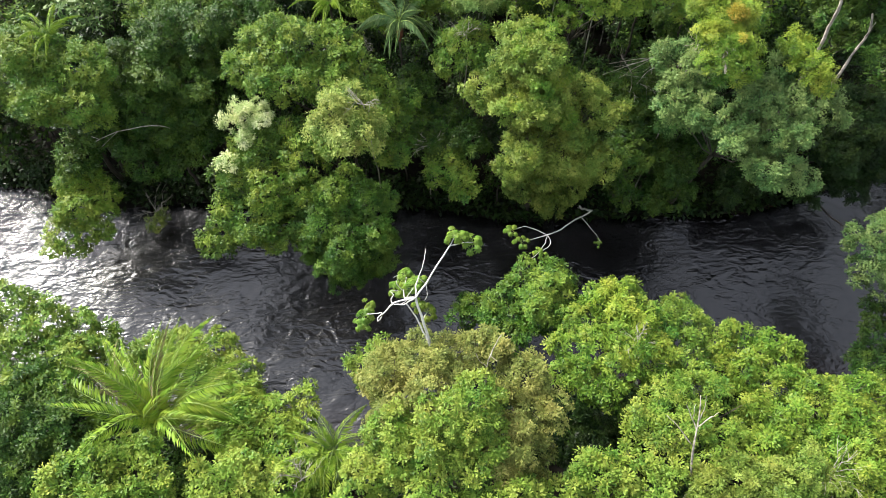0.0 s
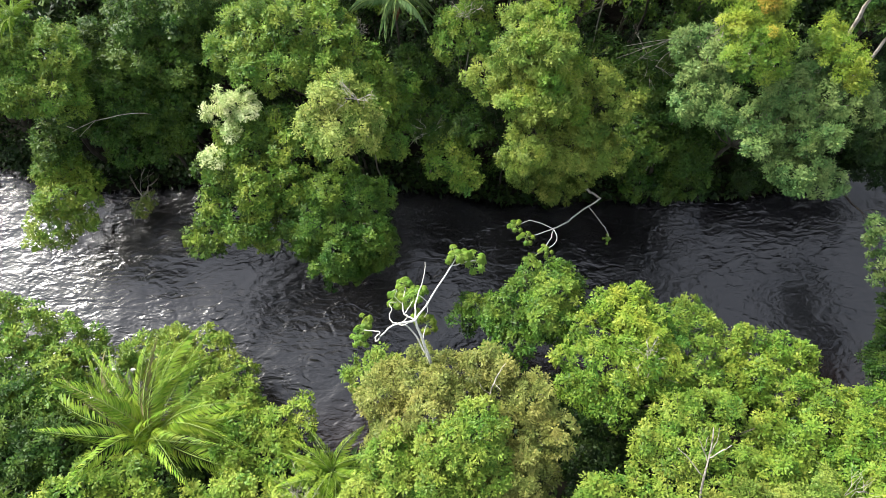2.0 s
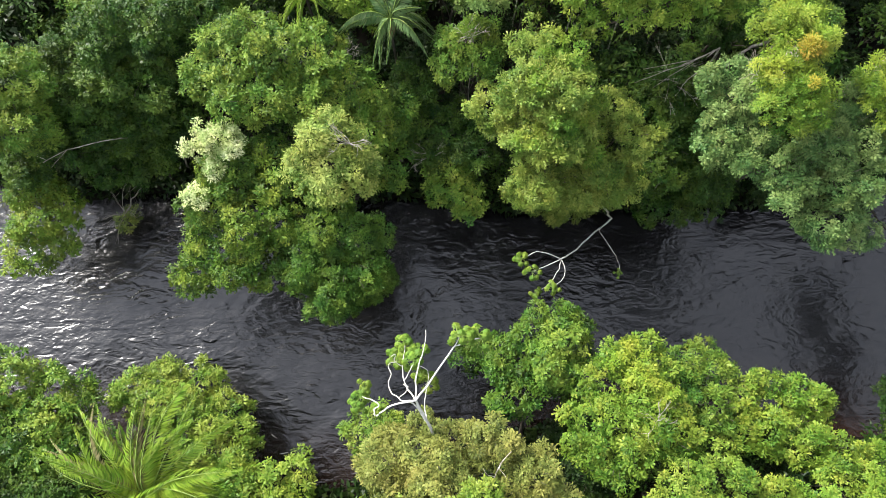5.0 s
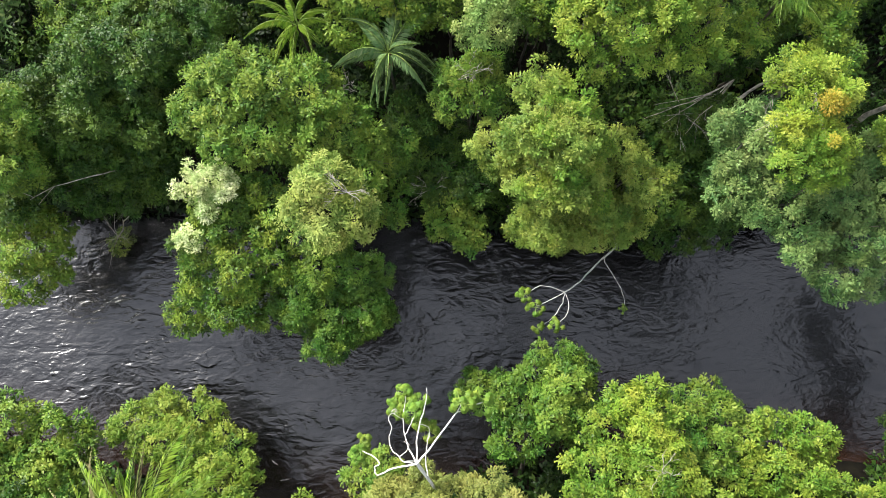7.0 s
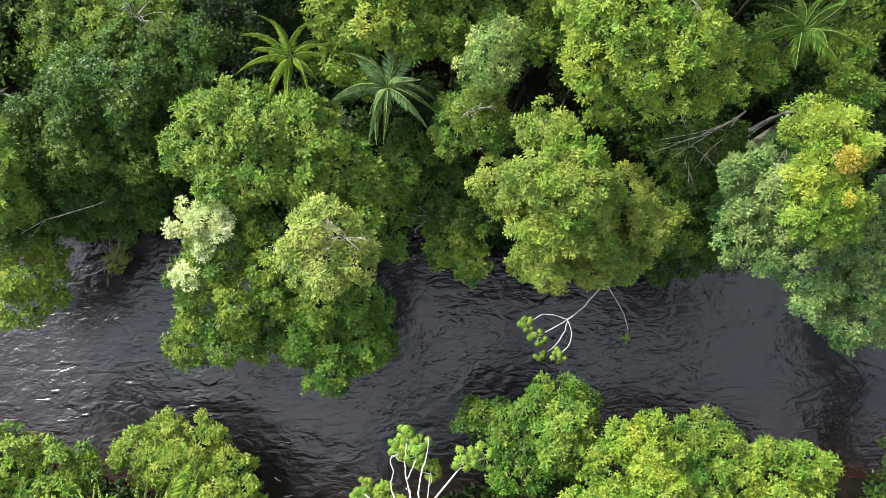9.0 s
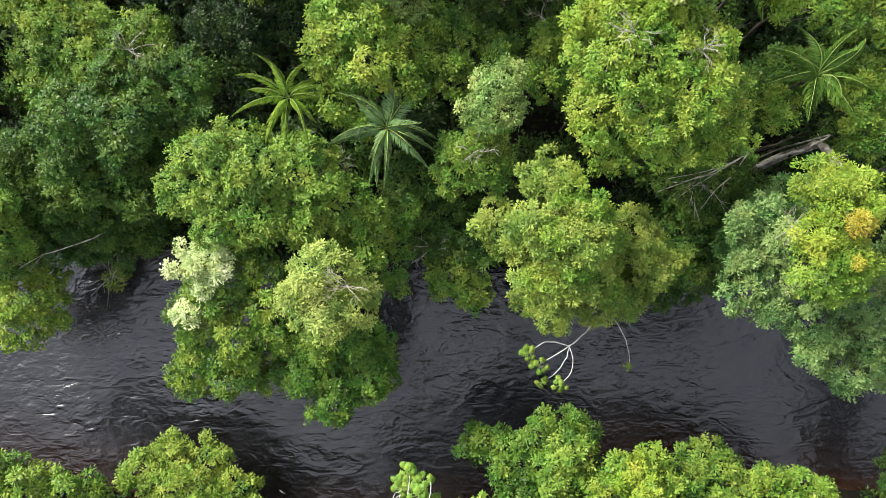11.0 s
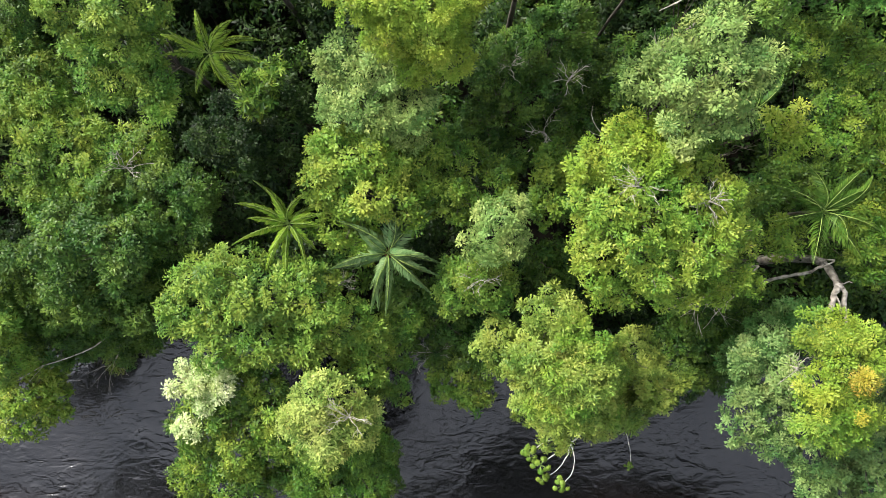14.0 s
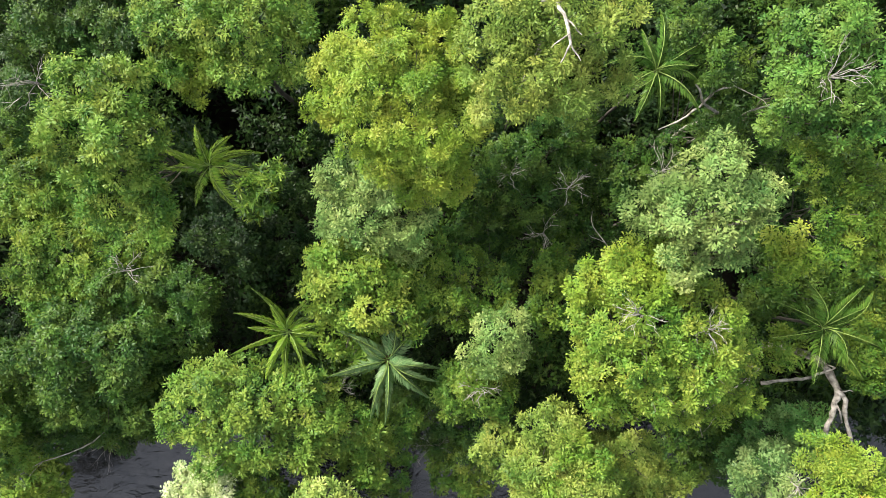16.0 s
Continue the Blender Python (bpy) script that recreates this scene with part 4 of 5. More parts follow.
broadleaf('dark glossy green tree on the near bank', DEEP, [(5.18, 18.41, 8.8, 1.63), (6.63, 19.12, 8.97, 1.28), (4.09, 17.06, 8.37, 1.69), (6.06, 16.35, 9.16, 1.72), (2.41, 17.68, 6.92, 1.39), (1.33, 17.65, 6.53, 0.96), (3.96, 15, 8.85, 1.54), (7.23, 17.59, 8.91, 1.4)], leaf=0.27, extra=[('sunlit_branch', 'fresh green sunlit leaves', FRESH, [(6.4, 17.7, 10.0, 1.25), (5.6, 16.2, 10.2, 1.1), (6.9, 18.6, 9.6, 0.8)], 0.26)])
broadleaf('yellow-green rounded tree by the river', LIME, [(9.75, 16.79, 9.85, 1.53), (11.17, 17.18, 9.81, 1.2), (8.55, 15.57, 10.14, 1.34), (10.32, 14.65, 10.66, 1.5), (11.64, 15.98, 10.02, 1.18)], leaf=0.27, extra=[('young_branch', 'yellow young leaves', YELLOW, [(10.4, 15.9, 11.2, 0.9), (11.3, 15.0, 11.3, 0.85), (9.6, 17.0, 10.8, 0.8)], 0.25)])
broadleaf('mid-green dense tree on the near bank', LIME, [(7.9, 13.57, 10.81, 1.61), (9.65, 12.76, 11.2, 1.64), (8.63, 11.56, 10.91, 1.41), (11.6, 12.82, 11.02, 1.58), (7.22, 12.36, 10.43, 1.15)], leaf=0.26)
broadleaf('bright green tree at the water', FRESH, [(14.44, 16.89, 7.87, 1.49), (15.8, 16.21, 7.67, 1.49), (13.15, 14.98, 8.9, 1.43), (14.73, 14.27, 8.9, 1.42), (17.04, 15.12, 7.58, 1.26)], leaf=0.27)
broadleaf('bright lime-green low crown', LIME, [(18.45, 14.81, 7.41, 1.61), (20.74, 14.63, 6.87, 1.49), (21.94, 14.41, 6.44, 1.14), (18.4, 12.74, 8.21, 1.62), (20.58, 12.05, 8.21, 1.6), (16.39, 13.05, 8.34, 1.35)], leaf=0.26)
broadleaf('pale green crown with bare grey twigs', SPRING, [(11.96, 10.63, 11.89, 1.45), (13.91, 11, 11.68, 1.46), (10.71, 9.01, 12.31, 1.41), (12.68, 8.7, 12.42, 1.6), (14.82, 9.46, 11.73, 1.37), (11.54, 7.25, 12.53, 1.36), (13.64, 7.31, 12.24, 1.15)], leaf=0.25, open_=0.25)
broadleaf('lime-green tree with olive twigs', LIME, [(16.92, 9.64, 11.05, 1.52), (18.49, 8.98, 11.26, 1.5), (20.86, 10.47, 10.26, 1.5), (16.44, 7.67, 11.89, 1.45), (23.32, 11.46, 9.06, 1.5), (24.71, 11.5, 8.93, 1.37)], leaf=0.26)
broadleaf('bright green tree top at the edge', LIME, [(22.23, 9.04, 11.03, 1.57), (22.93, 7.8, 11.28, 1.48), (20.43, 7.75, 11.51, 1.41), (21.46, 6.24, 12.04, 1.56)], leaf=0.28)
broadleaf('pale olive fine-leaved crown', OLIVE, [(14.44, 6.16, 12.54, 1.34), (16.61, 6.13, 12.69, 1.45), (18.35, 6.15, 12.57, 1.29), (12.91, 5.6, 12.65, 1.11)], leaf=0.2, per=135)
broadleaf('lime-green tree top beside an olive crown', SPRING, [(-3.51, 6.47, 12.31, 1.41), (-1.52, 6.67, 12.71, 1.4), (0.45, 6.63, 12.92, 1.4), (2.1, 6.09, 12.92, 1.38), (-4.31, 5.41, 12.18, 1.26), (3.8, 5.65, 12.38, 1.26), (-0.65, 5.27, 13.13, 1.36)], leaf=0.28)
broadleaf('bright green low tree top', SPRING, [(7.54, 6.23, 12.11, 1.42), (9.27, 6.51, 12.1, 1.42), (10.21, 5.65, 12.38, 1.26), (6.12, 5.73, 11.84, 1.13)], leaf=0.28)
broadleaf('shaded shrub between the tree tops', SHADE_GREEN, [(7.58, 10.63, 7.26, 1.51), (9.15, 9.62, 7.27, 1.49), (7.73, 8.65, 7.28, 1.47), (17.72, 12.63, 6.31, 1.4)], leaf=0.26, name='shrub')
broadleaf('grey-green tree on the near bank downstream', GREY, [(28.74, 22.36, 6.72, 1.39), (29.19, 20.45, 6.25, 1.52), (30.5, 23.7, 6.71, 1.41), (28.37, 21.36, 6.14, 0.93)], leaf=0.28)
broadleaf('dark bush on the near bank downstream', DARK, [(29.17, 16.75, 4.29, 1.45), (28.15, 15.27, 3.97, 1.28), (30.01, 18.37, 4.35, 1.31), (28.21, 14.26, 4.68, 1.47)], leaf=0.27, name='riverside_bush')

# ---- palms ----
palm('silvery green feather palm with a star of arching fronds', -2.94, 34.99, 14.9, 2.95, PALM_SILVER, count=16, spin=12, width=0.95, arch=0.95, hang=0.95, sheath=True, comb=1.25)
palm('yellow-green feather palm beside a silvery one', -7.63, 36.43, 15.2, 2.75, PALM_LIME, count=14, spin=40, width=0.7, arch=0.85, hang=1.1, comb=1.15)
palm('broad-fronded green palm near a dead snag', 16.61, 36.58, 17.3, 2.7, PALM, count=11, spin=20, width=1.05, arch=0.85, hang=0.75, twist=34)
palm('half-hidden green palm in a shaded hollow', -10.8, 44.2, 16.7, 2.8, PALM_LIME, count=11, spin=25, width=0.75, hang=0.6)
palm('slender green palm under a pale limb', 9.15, 47.88, 18.2, 2.7, PALM, count=12, spin=70, width=0.7, rise=38, hang=0.7)
palm('small green palm behind a round crown', 13.87, 41.27, 17, 2.1, PALM, count=9, spin=30, width=0.6)
palm('large lime-green palm with long arching fronds and dry lower leaves', -16.0, 9.9, 8.8, 6.5, PALM_LIME, count=38, fan=72, spin=60, width=1.5, arch=0.72, rise=66, dry=4, steps=50, hang=0.45, twist=35, comb=0.75)
palm('small lime-green palm among shrubs', -5.78, 7.94, 10.6, 2.9, PALM_LIME, count=16, spin=15, width=1.0, rise=46, arch=0.95, hang=0.6)
palm('yellow-green palm in the upstream canopy', -25.71, 33.58, 15.2, 2.6, PALM_LIME, count=11, spin=0, width=0.6, rise=34)

# ---- bare-limbed and pale trees ----
cecropia('pale-limbed tree with few round leaf whorls', [
    ([(-0.62, 13.05, 12.6), (-0.95, 13.75, 14.0), (-1.4, 14.6, 15.74)], 0.085, 0.06),
    ([(-1.4, 14.6, 15.74), (-0.6, 15.6, 16.4), (0.31, 16.83, 17.15)], 0.05, 0.034),
    ([(0.31, 16.83, 17.15), (0.5, 17.1, 17.3), (0.58, 17.28, 17.48)], 0.026, 0.018),
    ([(0.31, 16.83, 17.15), (0.8, 17.1, 17.0), (1.55, 17.32, 16.7)], 0.028, 0.018),
    ([(-1.4, 14.6, 15.74), (-1.42, 15.5, 15.2), (-1.33, 16.27, 14.65), (-1.05, 17.0, 14.75), (-0.98, 17.96, 14.87)], 0.042, 0.014),
    ([(-1.33, 16.27, 14.65), (-0.95, 16.1, 14.1), (-0.85, 15.7, 13.7), (-1.05, 15.4, 13.6)], 0.018, 0.01),
    ([(-1.4, 14.6, 15.74), (-2.5, 14.4, 15.6), (-3.1, 14.05, 14.9), (-3.42, 13.95, 14.2), (-3.5, 14.25, 13.9), (-3.25, 14.45, 14.1), (-3.75, 14.75, 13.3), (-4.2, 14.9, 12.9)], 0.046, 0.016),
    ([(-1.4, 14.6, 15.74), (-1.8, 15.15, 14.6), (-2.1, 15.67, 13.27), (-2.2, 16.4, 12.7), (-2.12, 17.5, 12.2)], 0.04, 0.018),
    ([(-2.1, 15.67, 13.27), (-1.8, 16.2, 13.0), (-1.63, 16.6, 12.75)], 0.022, 0.014),
    ([(-1.4, 14.6, 15.74), (-1.95, 14.6, 15.0), (-2.31, 14.77, 14.49), (-2.72, 15.1, 13.9), (-2.85, 15.6, 13.4), (-2.75, 16.0, 13.03)], 0.034, 0.016),
    ([(-2.31, 14.77, 14.49), (-2.0, 15.0, 14.4), (-1.85, 15.3, 14.2), (-2.1, 15.45, 14.0)], 0.02, 0.012),
    ([(-2.75, 16.0, 13.03), (-2.95, 16.5, 12.5), (-2.57, 16.75, 12.0)], 0.018, 0.012),
    ([(-2.2, 16.4, 12.7), (-2.6, 16.65, 13.1), (-2.5, 16.95, 13.5), (-2.75, 16.8, 13.6)], 0.018, 0.01),
    ([(-0.95, 13.75, 14.0), (-1.1, 14.6, 12.8), (-0.95, 15.6, 11.4)], 0.036, 0.016),
    ([(-0.62, 13.05, 12.6), (-1.1, 13.84, 13.1), (-1.6, 14.5, 14.0), (-1.95, 14.6, 15.0)], 0.055, 0.036)],
    [((0.55, 17.3, 17.5), 0.55), ((0.95, 17.45, 17.1), 0.45), ((1.6, 17.3, 16.65), 0.62), ((-4.29, 14.91, 12.83), 0.5), ((-4.15, 15.3, 12.9), 0.45), ((-4.45, 14.45, 12.6), 0.5),
     ((-2.12, 17.71, 12.19), 0.55), ((-2.57, 16.75, 11.9), 0.55), ((-1.63, 16.7, 12.75), 0.6), ((-2.1, 17.1, 12.3), 0.5), ((-1.4, 17.2, 12.3), 0.5), ((-0.95, 15.69, 11.31), 0.65), ((-1.3, 16.1, 11.6), 0.5), ((-2.7, 17.2, 11.9), 0.4)])
cecropia('pale leaning tree reaching low over the river', [
    ([(11.0, 26.7, 4.6), (10.2, 26.0, 5.0), (9.36, 25.29, 5.5), (8.31, 24.24, 6.1), (7.16, 23.46, 6.65)], 0.062, 0.045),
    ([(7.16, 23.46, 6.65), (6.3, 23.75, 7.0), (5.6, 23.75, 7.3), (4.8, 23.35, 7.6)], 0.032, 0.016),
    ([(7.16, 23.46, 6.65), (6.3, 23.0, 7.0), (5.4, 22.55, 7.4)], 0.036, 0.018),
    ([(7.16, 23.46, 6.65), (7.0, 22.8, 6.7), (6.4, 21.95, 6.7), (5.7, 21.4, 6.65)], 0.03, 0.016),
    ([(7.16, 23.46, 6.65), (7.3, 22.8, 7.1), (7.1, 22.1, 7.6), (6.55, 21.5, 7.95)], 0.028, 0.016),
    ([(10.2, 26.0, 5.0), (9.91, 25.41, 5.73), (10.58, 24.05, 6.05), (10.7, 23.1, 6.8), (10.55, 22.45, 7.45)], 0.028, 0.014)],
    [((4.59, 23.25, 7.79), 0.5), ((5.23, 22.45, 7.57), 0.5), ((6.4, 21.36, 8.05), 0.45), ((5.5, 21.3, 6.68), 0.4), ((10.42, 22.31, 7.58), 0.26)])
dead_tree('weathered grey broken snag with a forked pale trunk', [([(19.26, 34.39, 11.5), (18.93, 34.32, 12.6), (18.81, 34.17, 13.4), (18.72, 33.81, 14.1), (18.62, 33.22, 14.9)], 0.209, 0.177), ([(18.62, 33.22, 14.9), (18.28, 32.81, 15.2), (18.22, 32.25, 15.1), (17.99, 31.69, 15), (18.2, 30.94, 14.4)], 0.161, 0.105), ([(18.62, 33.22, 14.9), (18.87, 32.86, 15), (18.92, 32.23, 14.8), (19.19, 31.47, 14.6), (19.74, 30.43, 14)], 0.153, 0.0806), ([(18.28, 32.7, 15.2), (18.37, 32.42, 15.4), (18.92, 31.69, 14.6)], 0.0564, 0.0322), ([(18.67, 33.17, 14.9), (18.87, 33.33, 15.2), (19.08, 33.3, 15.3)], 0.0403, 0.0161)])
dead_tree('fallen grey log lodged against a snag', [([(18.47, 34.39, 14.9), (18.37, 34.22, 14.7), (18.07, 34.08, 14.5), (17.65, 33.81, 14.2), (17.08, 33.67, 14), (16.54, 33.51, 13.4), (16, 33.26, 12.6)], 0.0372, 0.105), ([(18.2, 34.2, 14.6), (17.86, 34.47, 14.9)], 0.031, 0.0124)])
dead_tree('bundle of fallen brown branches between two crowns', [([(15.6, 34.1, 13.2), (14.7, 33.5, 13.5), (13.4, 32.9, 13.6), (12.0, 32.4, 13.5), (10.6, 31.9, 13.3)], 0.05, 0.014), ([(14.7, 33.5, 13.5), (13.2, 32.7, 13.7), (11.3, 32.3, 13.6)], 0.026, 0.01), ([(14.5, 33.4, 13.5), (13.0, 32.5, 13.5), (11.6, 31.6, 13.3)], 0.026, 0.01), ([(14.2, 33.2, 13.6), (12.7, 32.8, 13.8), (11.0, 32.5, 13.7)], 0.022, 0.01), ([(14.3, 32.6, 13.3), (13.5, 32.0, 13.5), (12.7, 31.0, 13.4)], 0.03, 0.01), ([(13.9, 32.3, 13.4), (13.7, 31.7, 13.5)], 0.016, 0.008), ([(15.2, 33.8, 13.3), (14.5, 33.1, 13.9)], 0.045, 0.03)])
dead_tree('pale forked bare limbs above a shaded gap', [([(12.82, 46.55, 15.5), (11.38, 46.59, 17.6), (10.82, 46.74, 18.8), (10.48, 47, 19.2)], 0.0744, 0.0372), ([(11.38, 46.59, 17.6), (10.34, 45.86, 18.4), (9.73, 45.51, 18.4), (9.18, 45.31, 18.2)], 0.0558, 0.0217), ([(11.38, 46.59, 17.6), (11.49, 46.8, 18.8), (12.17, 46.98, 19)], 0.0558, 0.031), ([(12.17, 46.98, 19), (13.2, 46.53, 18.8), (13.89, 46.09, 18.6)], 0.0248, 0.0124), ([(11.42, 46.7, 18.6), (11.27, 47.28, 19), (11.62, 47.58, 19.2)], 0.031, 0.0155)])
dead_tree('thin bare crooked branches in the hollow', [([(8.54, 39.61, 13.6), (7.8, 40.52, 13.8), (7.17, 41.35, 14.2), (7.08, 42.03, 14.4)], 0.031, 0.0124), ([(8.54, 39.61, 13.6), (9.14, 40.22, 14), (9.54, 40.9, 14.4)], 0.031, 0.0124), ([(7.8, 40.52, 13.8), (6.89, 40.94, 14.2)], 0.0186, 0.0093)])
dead_tree('pale lichen-covered limb in an olive crown', [([(4.39, 49.65, 23), (3.68, 48.26, 25.4), (3.9, 47.49, 26), (3.98, 46.65, 26.2)], 0.0992, 0.0496), ([(3.68, 48.26, 25.4), (3.12, 48.17, 25.8)], 0.0496, 0.0248), ([(3.9, 47.49, 26), (4.38, 46.99, 26)], 0.0372, 0.0155), ([(3.98, 46.65, 26.2), (3.68, 46.1, 26)], 0.0372, 0.0124), ([(3.98, 46.65, 26.2), (4.33, 46.16, 26)], 0.031, 0.0124), ([(3.95, 46.97, 26.2), (3.38, 46.59, 26)], 0.031, 0.0124)])
dead_tree('pale grey leaning trunk in the back row', [([(25.05, 33.45, 13.5), (25.01, 33.87, 15.5), (24.88, 33.88, 17), (24.76, 34.15, 18)], 0.136, 0.0868)])
dead_tree('slender pale forked trunk in the back row', [([(26.52, 32.21, 13), (27.08, 32.98, 14.5), (27.11, 32.96, 16), (26.51, 32.99, 17.5)], 0.0992, 0.062), ([(27.04, 32.97, 15.6), (26.94, 32.79, 17)], 0.0434, 0.0248)])
dead_tree('pale leaning branch over the water', [([(-18.61, 31.95, 6), (-19.09, 30.6, 9.2), (-19.93, 29.8, 10.6), (-22.02, 29.1, 10.8), (-23.34, 28.4, 10.7)], 0.0465, 0.0186), ([(-23.09, 28.5, 10.75), (-23.74, 28.8, 10.7)], 0.0186, 0.0124), ([(-22.02, 29.1, 10.8), (-22.99, 28.2, 10.4)], 0.0186, 0.0093)])
dead_tree('thin grey bare sapling among bright crowns', [([(12.53, 5.79, 11.5), (12.09, 7.22, 14), (12.19, 8.22, 14.9), (12.28, 9.48, 15.8)], 0.062, 0.0248), ([(12.12, 7.44, 14.2), (11.24, 8.2, 15), (10.65, 8.64, 15.4)], 0.0341, 0.0155), ([(12.19, 8.22, 14.9), (12.72, 8.5, 15.4), (13.07, 8.72, 15.6)], 0.031, 0.0155), ([(12.15, 8.11, 14.8), (11.82, 8.66, 15.3), (11.58, 9.1, 15.7)], 0.031, 0.0124), ([(12.22, 8.36, 14.9), (12.44, 8.88, 15.5), (12.51, 9.45, 15.9)], 0.0279, 0.0124), ([(11.94, 8.55, 15.2), (12.03, 9.1, 15.7)], 0.0217, 0.0093)])
dead_tree('slim pale bare stem in an olive crown', [([(2.2, 10.45, 12.5), (2.2, 11.18, 14.9), (2.46, 11.82, 15.6), (2.87, 12.34, 16.4)], 0.0434, 0.0155), ([(2.2, 11.18, 14.9), (1.84, 11.31, 15.4), (1.61, 11.6, 15.8)], 0.0186, 0.0093), ([(2.36, 11.6, 15.4), (2.65, 11.17, 15.8)], 0.0155, 0.00744)])

# ---- driftwood ----
for x, y, turn, long_ in ((-10.8, 11.8, 8, 0.75), (-11.6, 12.9, -35, 0.5)):
    v, f = tubes([(bent((-long_ / 2, 0, 0), (long_ / 2, 0, 0), 6, 0.02, 0.012), np.array([0.012, 0.028, 0.03, 0.026, 0.022, 0.012]))], 7)
    stick = part("driftwood", mesh_of("driftwood", v, f, smooth=True), PALE)
    stick.matrix_world = pose(x, y, 0.02, 0, 0, turn)
    tagged(stick, "pale bare stick lying in the river shallows", "driftwood", "sticks in the river")

# ---- fans of bare twigs ----
twig_fan('grey dead twigs in a dark hollow', 4.9, 41.06, 13.6, 1.15)
twig_fan('brown dead twigs beside a crown', 3.06, 43.87, 15.6, 1)
twig_fan('grey bare twigs of a dying shrub', 10.29, 43.88, 15.8, 1.2)
twig_fan('dry twigs above the snag', 13.21, 33.06, 12.4, 2)
twig_fan('bare twigs at the water edge', -0.97, 29.25, 9.6, 1.1)
twig_fan('pale twigs among lime leaves', -4.78, 27.32, 16.2, 1)
twig_fan('bare twigs in a yellow-green crown', 1.54, 33.69, 15.6, 0.9)
twig_fan('grey twigs beside the upstream thicket', -18.87, 48.21, 17, 1.4)
twig_fan('brown twigs over the shallows', -22.23, 27.96, 3.2, 1.6)
twig_fan('dead twigs near the palm', -7.84, 7.32, 10.8, 1.2)
twig_fan('grey twigs in a fine-leaved crown', 19.27, 6.58, 13.2, 1.6)
twig_fan('bare twigs beside the silvery palm', -5.4, 33.47, 14.2, 0.8)
twig_fan('thin grey twigs in a mid-green crown', 5.84, 43.17, 15.6, 0.9)
twig_fan('thin grey twigs above the blue-green tree', 7.71, 37.5, 20.8, 0.9)
twig_fan('brown twigs on a crown edge', 10.44, 36.89, 20.6, 0.8)
twig_fan('grey vine twigs in the low wood', -16.13, 39.42, 14, 1)
twig_fan('pale twigs over the grey-green tree', 15, 29.79, 18.6, 1)
twig_fan('dry twigs in an open crown', 14.4, 46.52, 22.6, 1.2)
twig_fan('dry grey twigs in the shrubs', -7.15, 6.32, 12.4, 1.2)
twig_fan('grey twigs in a lime crown', 10.73, 13.64, 12.4, 1)


# ---- undergrowth and the wood around ----
crowns = []
for ob in scene.objects:
    if ob.name.startswith("crown") and ob.parent:
        n = len(ob.data.vertices)
        co = np.empty(n * 3, np.float32)
        ob.data.vertices.foreach_get("co", co)
        co = co.reshape(-1, 3)[::40, :2] + np.array(ob.parent.location)[:2]
        crowns.append(np.unique(np.round(co / 1.0).astype(int), axis=0))
covered = set(map(tuple, np.concatenate(crowns)))


def scatter(x0, x1, y0, y1, step, seed):
    r = np.random.default_rng(seed)
    for x in np.arange(x0, x1, step):
        for y in np.arange(y0, y1, step):
            yield float(x + r.uniform(-0.42, 0.42) * step), float(y + r.uniform(-0.42, 0.42) * step), r


def wet(x, y, margin):
    return south(x) - margin < y < north(x) + margin


def small_tree(name, label, category, group, lobes, material, leaf, per, size):
    root = new(name)
    tagged(root, label, category, group)
    L = np.asarray(lobes)
    top = np.array([*(L[:, :2].mean(0) * 0.6), L[:, 2].min() * 0.72])
    g = 0.03 + 0.008 * L[:, 2].max()
    runs = [(bent((0, 0, -0.3), top, 6, 0, 0.07), np.linspace(g * 1.4, g * 0.8, 6))]
    runs += [(bent(top, l[:3], 5, -0.2, 0.1), np.linspace(g * 0.55, 0.02, 5)) for l in lobes]
    v, f = tubes(runs, 4)
    part("trunk", mesh_of("trunk", v, f, smooth=True), BARK, root)
    v, f, tone = foliage(lobes, leaf, per, 0.8, 0.5, len(name) + lobes[0][2], size=size)
    part("crown", mesh_of("crown", v, f, tone), material, root)
    return root


def place(protos, k, x, y, r, low=0.8, high=1.25):
    s = r.uniform(low, high)
    m = pose(x, y, float(ground_height(np.float64(x), np.float64(y))), 0, 0, r.uniform(0, 360)) @ Matrix.Diagonal((s, s, s * r.uniform(0.85, 1.08), 1))
    ob = protos[k % len(protos)]
    if ob.get("placed"):
        return copy_thing(ob, m)
    ob["placed"] = 1
    ob.matrix_basis = m
    return ob


# Shade between the crowns is built into these shrubs' leaf colours.
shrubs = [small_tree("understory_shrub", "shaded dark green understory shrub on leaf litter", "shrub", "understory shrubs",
                     [(rng.uniform(-0.9, 0.9), rng.uniform(-0.9, 0.9), rng.uniform(2.2, 6.0), rng.uniform(1.0, 1.5)) for _ in range(3)], mat, 0.55, 5.0, 0.95) for mat in (SHADE_GREEN, DARK, SHADE_GREEN, DARK, SHADE_GREEN)]
k = 0
for x, y, r in scatter(-34, 35, 3, 60, 2.5, 3):
    shut = sum((round(x) + i, round(y) + j) in covered for i in (-1, 0, 1) for j in (-1, 0, 1))
    if not wet(x, y, 0.3) and shut < 7:
        k += 1
        place(shrubs, k, x, y, r, 0.75, 1.35)

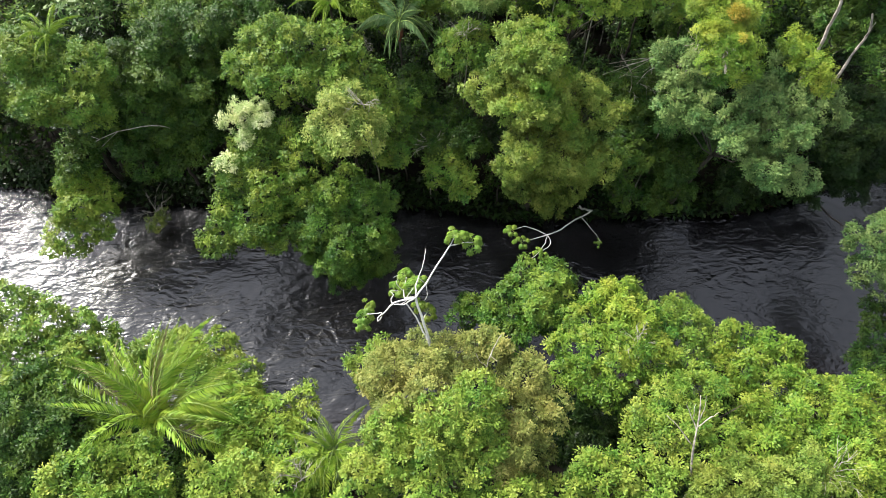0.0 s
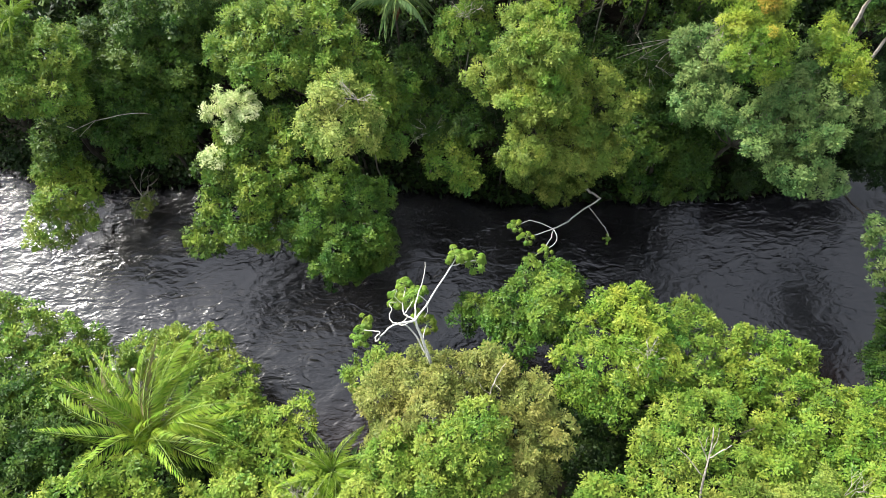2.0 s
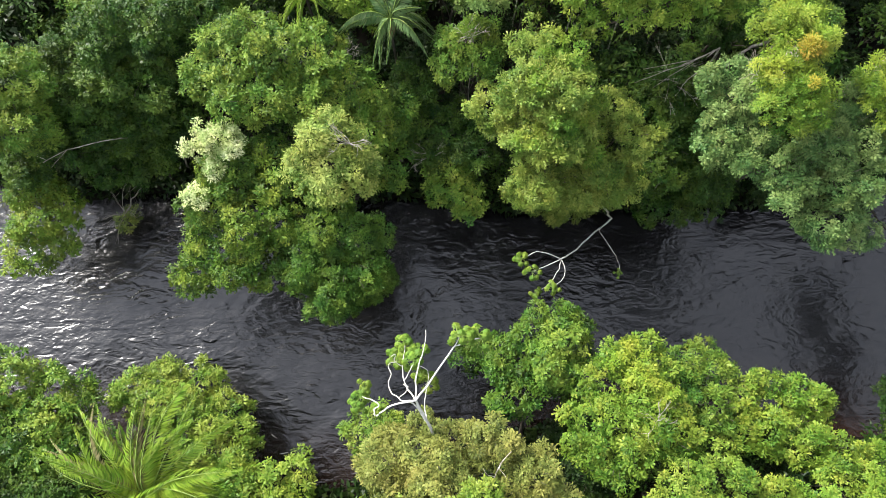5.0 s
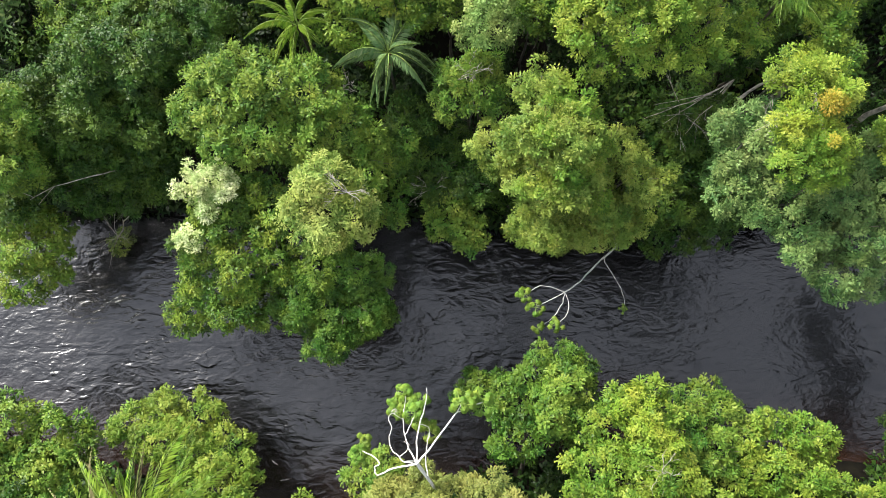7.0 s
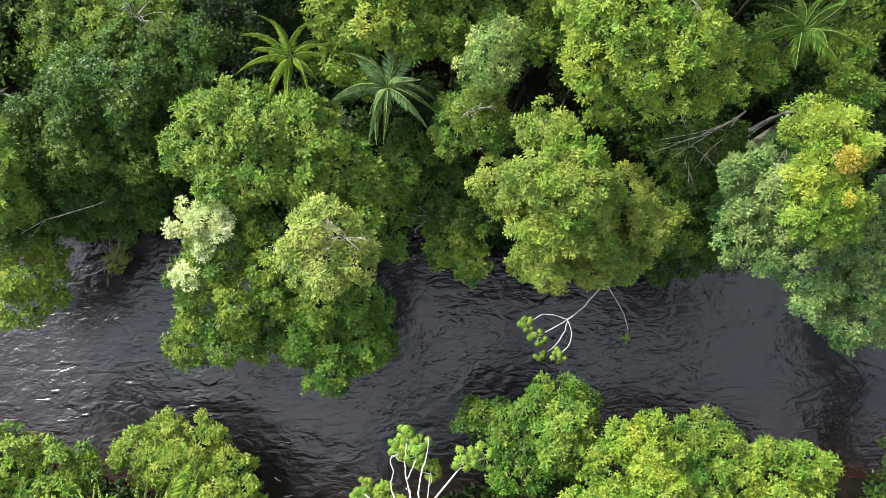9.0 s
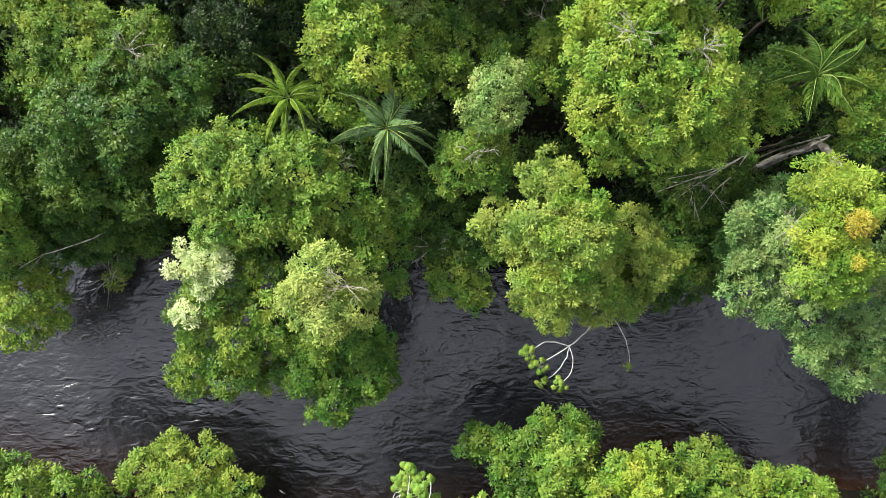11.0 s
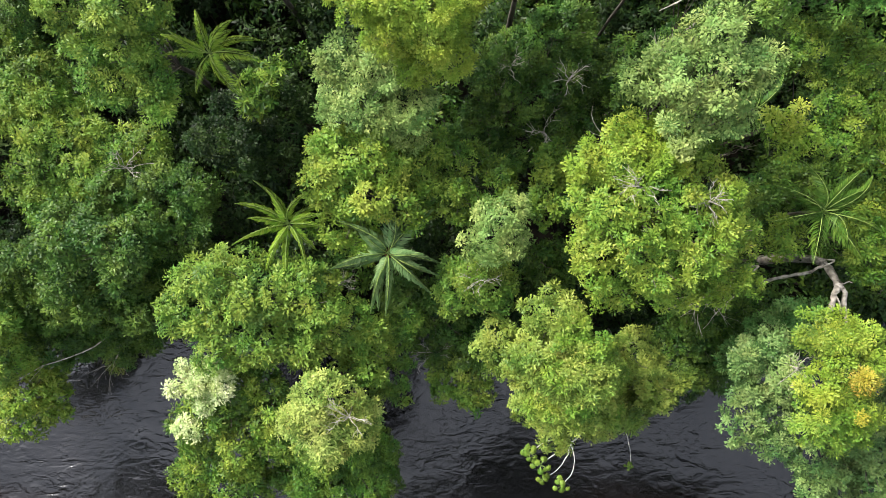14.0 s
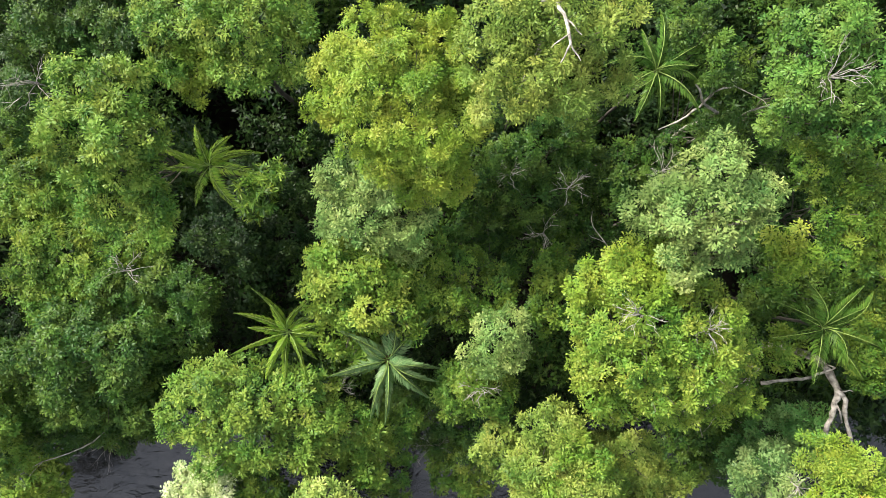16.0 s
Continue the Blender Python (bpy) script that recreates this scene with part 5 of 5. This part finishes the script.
# Only the darkest leaf materials: the gaps' shade is part of their colour.
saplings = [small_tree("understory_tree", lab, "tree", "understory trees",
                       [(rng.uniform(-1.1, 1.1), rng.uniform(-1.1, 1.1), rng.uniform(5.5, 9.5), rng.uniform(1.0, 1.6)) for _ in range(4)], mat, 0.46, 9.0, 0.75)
            for mat, lab in ((SHADE_GREEN, "shaded understory tree between taller crowns, leaves coloured shade-dark"), (DARK, "understory tree between taller crowns, leaves coloured shade-dark"), (SHADE_GREEN, "shaded dark green understory tree in a canopy gap"), (DARK, "understory tree between taller crowns, leaves coloured shade-dark"), (SHADE_GREEN, "shaded understory tree between taller crowns, leaves coloured shade-dark"))]
k = 0
for x, y, r in scatter(-33, 34, 4, 58, 3.1, 8):
    if not wet(x, y, 1.0):
        k += 1
        place(saplings, k, x, y, r, 0.8, 1.2 if y > 30 else 0.95)


def wood_set(leaf, per, size):
    return [small_tree("forest_tree", "mid-green forest tree of the surrounding wood", "tree", "surrounding forest",
                       [(rng.uniform(-2, 2), rng.uniform(-2, 2), rng.uniform(10, 14), rng.uniform(1.5, 2.2)) for _ in range(6)], mat, leaf, per, size) for mat in (MID, DARK, LIME, MID, GREY, DARK, OLIVE)]


woods, outer = wood_set(0.58, 5.2, 0.95), wood_set(1.3, 1.7, 1.9)
for x, y, r in scatter(-66, 67, -22, 84, 5.4, 5):
    near = any((round(x) + i, round(y) + j) in covered for i in (-2, -1, 0, 1, 2) for j in (-2, -1, 0, 1, 2))
    if not wet(x, y, 1.5) and not near and not -0.5 < y < 9:
        place(woods if abs(x) < 47 and 14 < y < 59 else outer, int(r.integers(0, 1000)), x, y, r, 0.75, 1.05 if y < 10 else 1.2)

# low leaves over the forest floor, with the canopy's shade put into their colour
r = np.random.default_rng(21)
n = 38000
px, py = r.uniform(-56, 56, n), r.uniform(-18, 72, n)
edge = r.uniform(-50, 50, 9000)
px, py = np.concatenate([px, edge, edge]), np.concatenate([py, south(edge) - r.uniform(-0.3, 2.2, 9000), north(edge) + r.uniform(-0.3, 2.2, 9000)])
dry = (py < south(px) + 0.3) | (py > north(px) - 0.3)
dry &= ~((px > 22) & (py > south(px) - 1.2) & (py < 20))
px, py = px[dry], py[dry]
n = len(px)
pz = ground_height(px, py) + r.uniform(0.15, 1.0, n) + 1.3 * np.clip(np.sin(px * 0.9 + np.sin(py * 0.6)) * np.cos(py * 0.8 + 1), 0, 1) * r.random(n)
nrm = unit(np.stack([r.normal(0, 0.4, n), r.normal(0, 0.4, n), np.ones(n)], 1))
al = r.normal(0, 1, (n, 3))
al = unit(al - nrm * np.sum(al * nrm, 1, keepdims=True))
size = r.uniform(0.3, 0.6, n)
v, f = blades(np.stack([px, py, pz], 1), al, nrm, size, size * 0.5, 0.3)
tagged(part("undergrowth", mesh_of("undergrowth", v, f, np.repeat(r.uniform(0.2, 0.8, n), 4)), SHADE_GREEN), "low undergrowth leaves over the forest floor, coloured shade-dark", "undergrowth", kind="stuff")

# the wood goes on to the far distance
r = np.random.default_rng(11)
n = 45000
ang, rad = r.uniform(0, 2 * np.pi, n), 62 + 420 * r.random(n) ** 1.6
px, py = np.cos(ang) * rad, 25 + np.sin(ang) * rad
keep = ((np.abs(px) > 62) | (py < -20) | (py > 80)) & ~((py > south(px) - 1) & (py < north(px) + 1))
px, py = px[keep], py[keep]
n = len(px)
pz = 10 + 3 * np.sin(px * 0.31 + np.sin(py * 0.23) * 2) * np.cos(py * 0.37) + r.uniform(-2.5, 2, n)
base = np.stack([px, py, pz], 1)
nrm = unit(np.stack([r.normal(0, 0.5, n), r.normal(0, 0.5, n), np.ones(n)], 1))
al = r.normal(0, 1, (n, 3))
al = unit(al - nrm * np.sum(al * nrm, 1, keepdims=True))
size = 0.25 + rad[keep] * 0.009
v, f = blades(base, al, nrm, size * 2.2, size * 1.6, 0.3)
tagged(part("distant_woods", mesh_of("distant_woods", v, f, np.repeat(r.uniform(0.2, 0.8, n), 4)), MID), "unbroken green forest canopy reaching into the distance", "forest", kind="stuff")
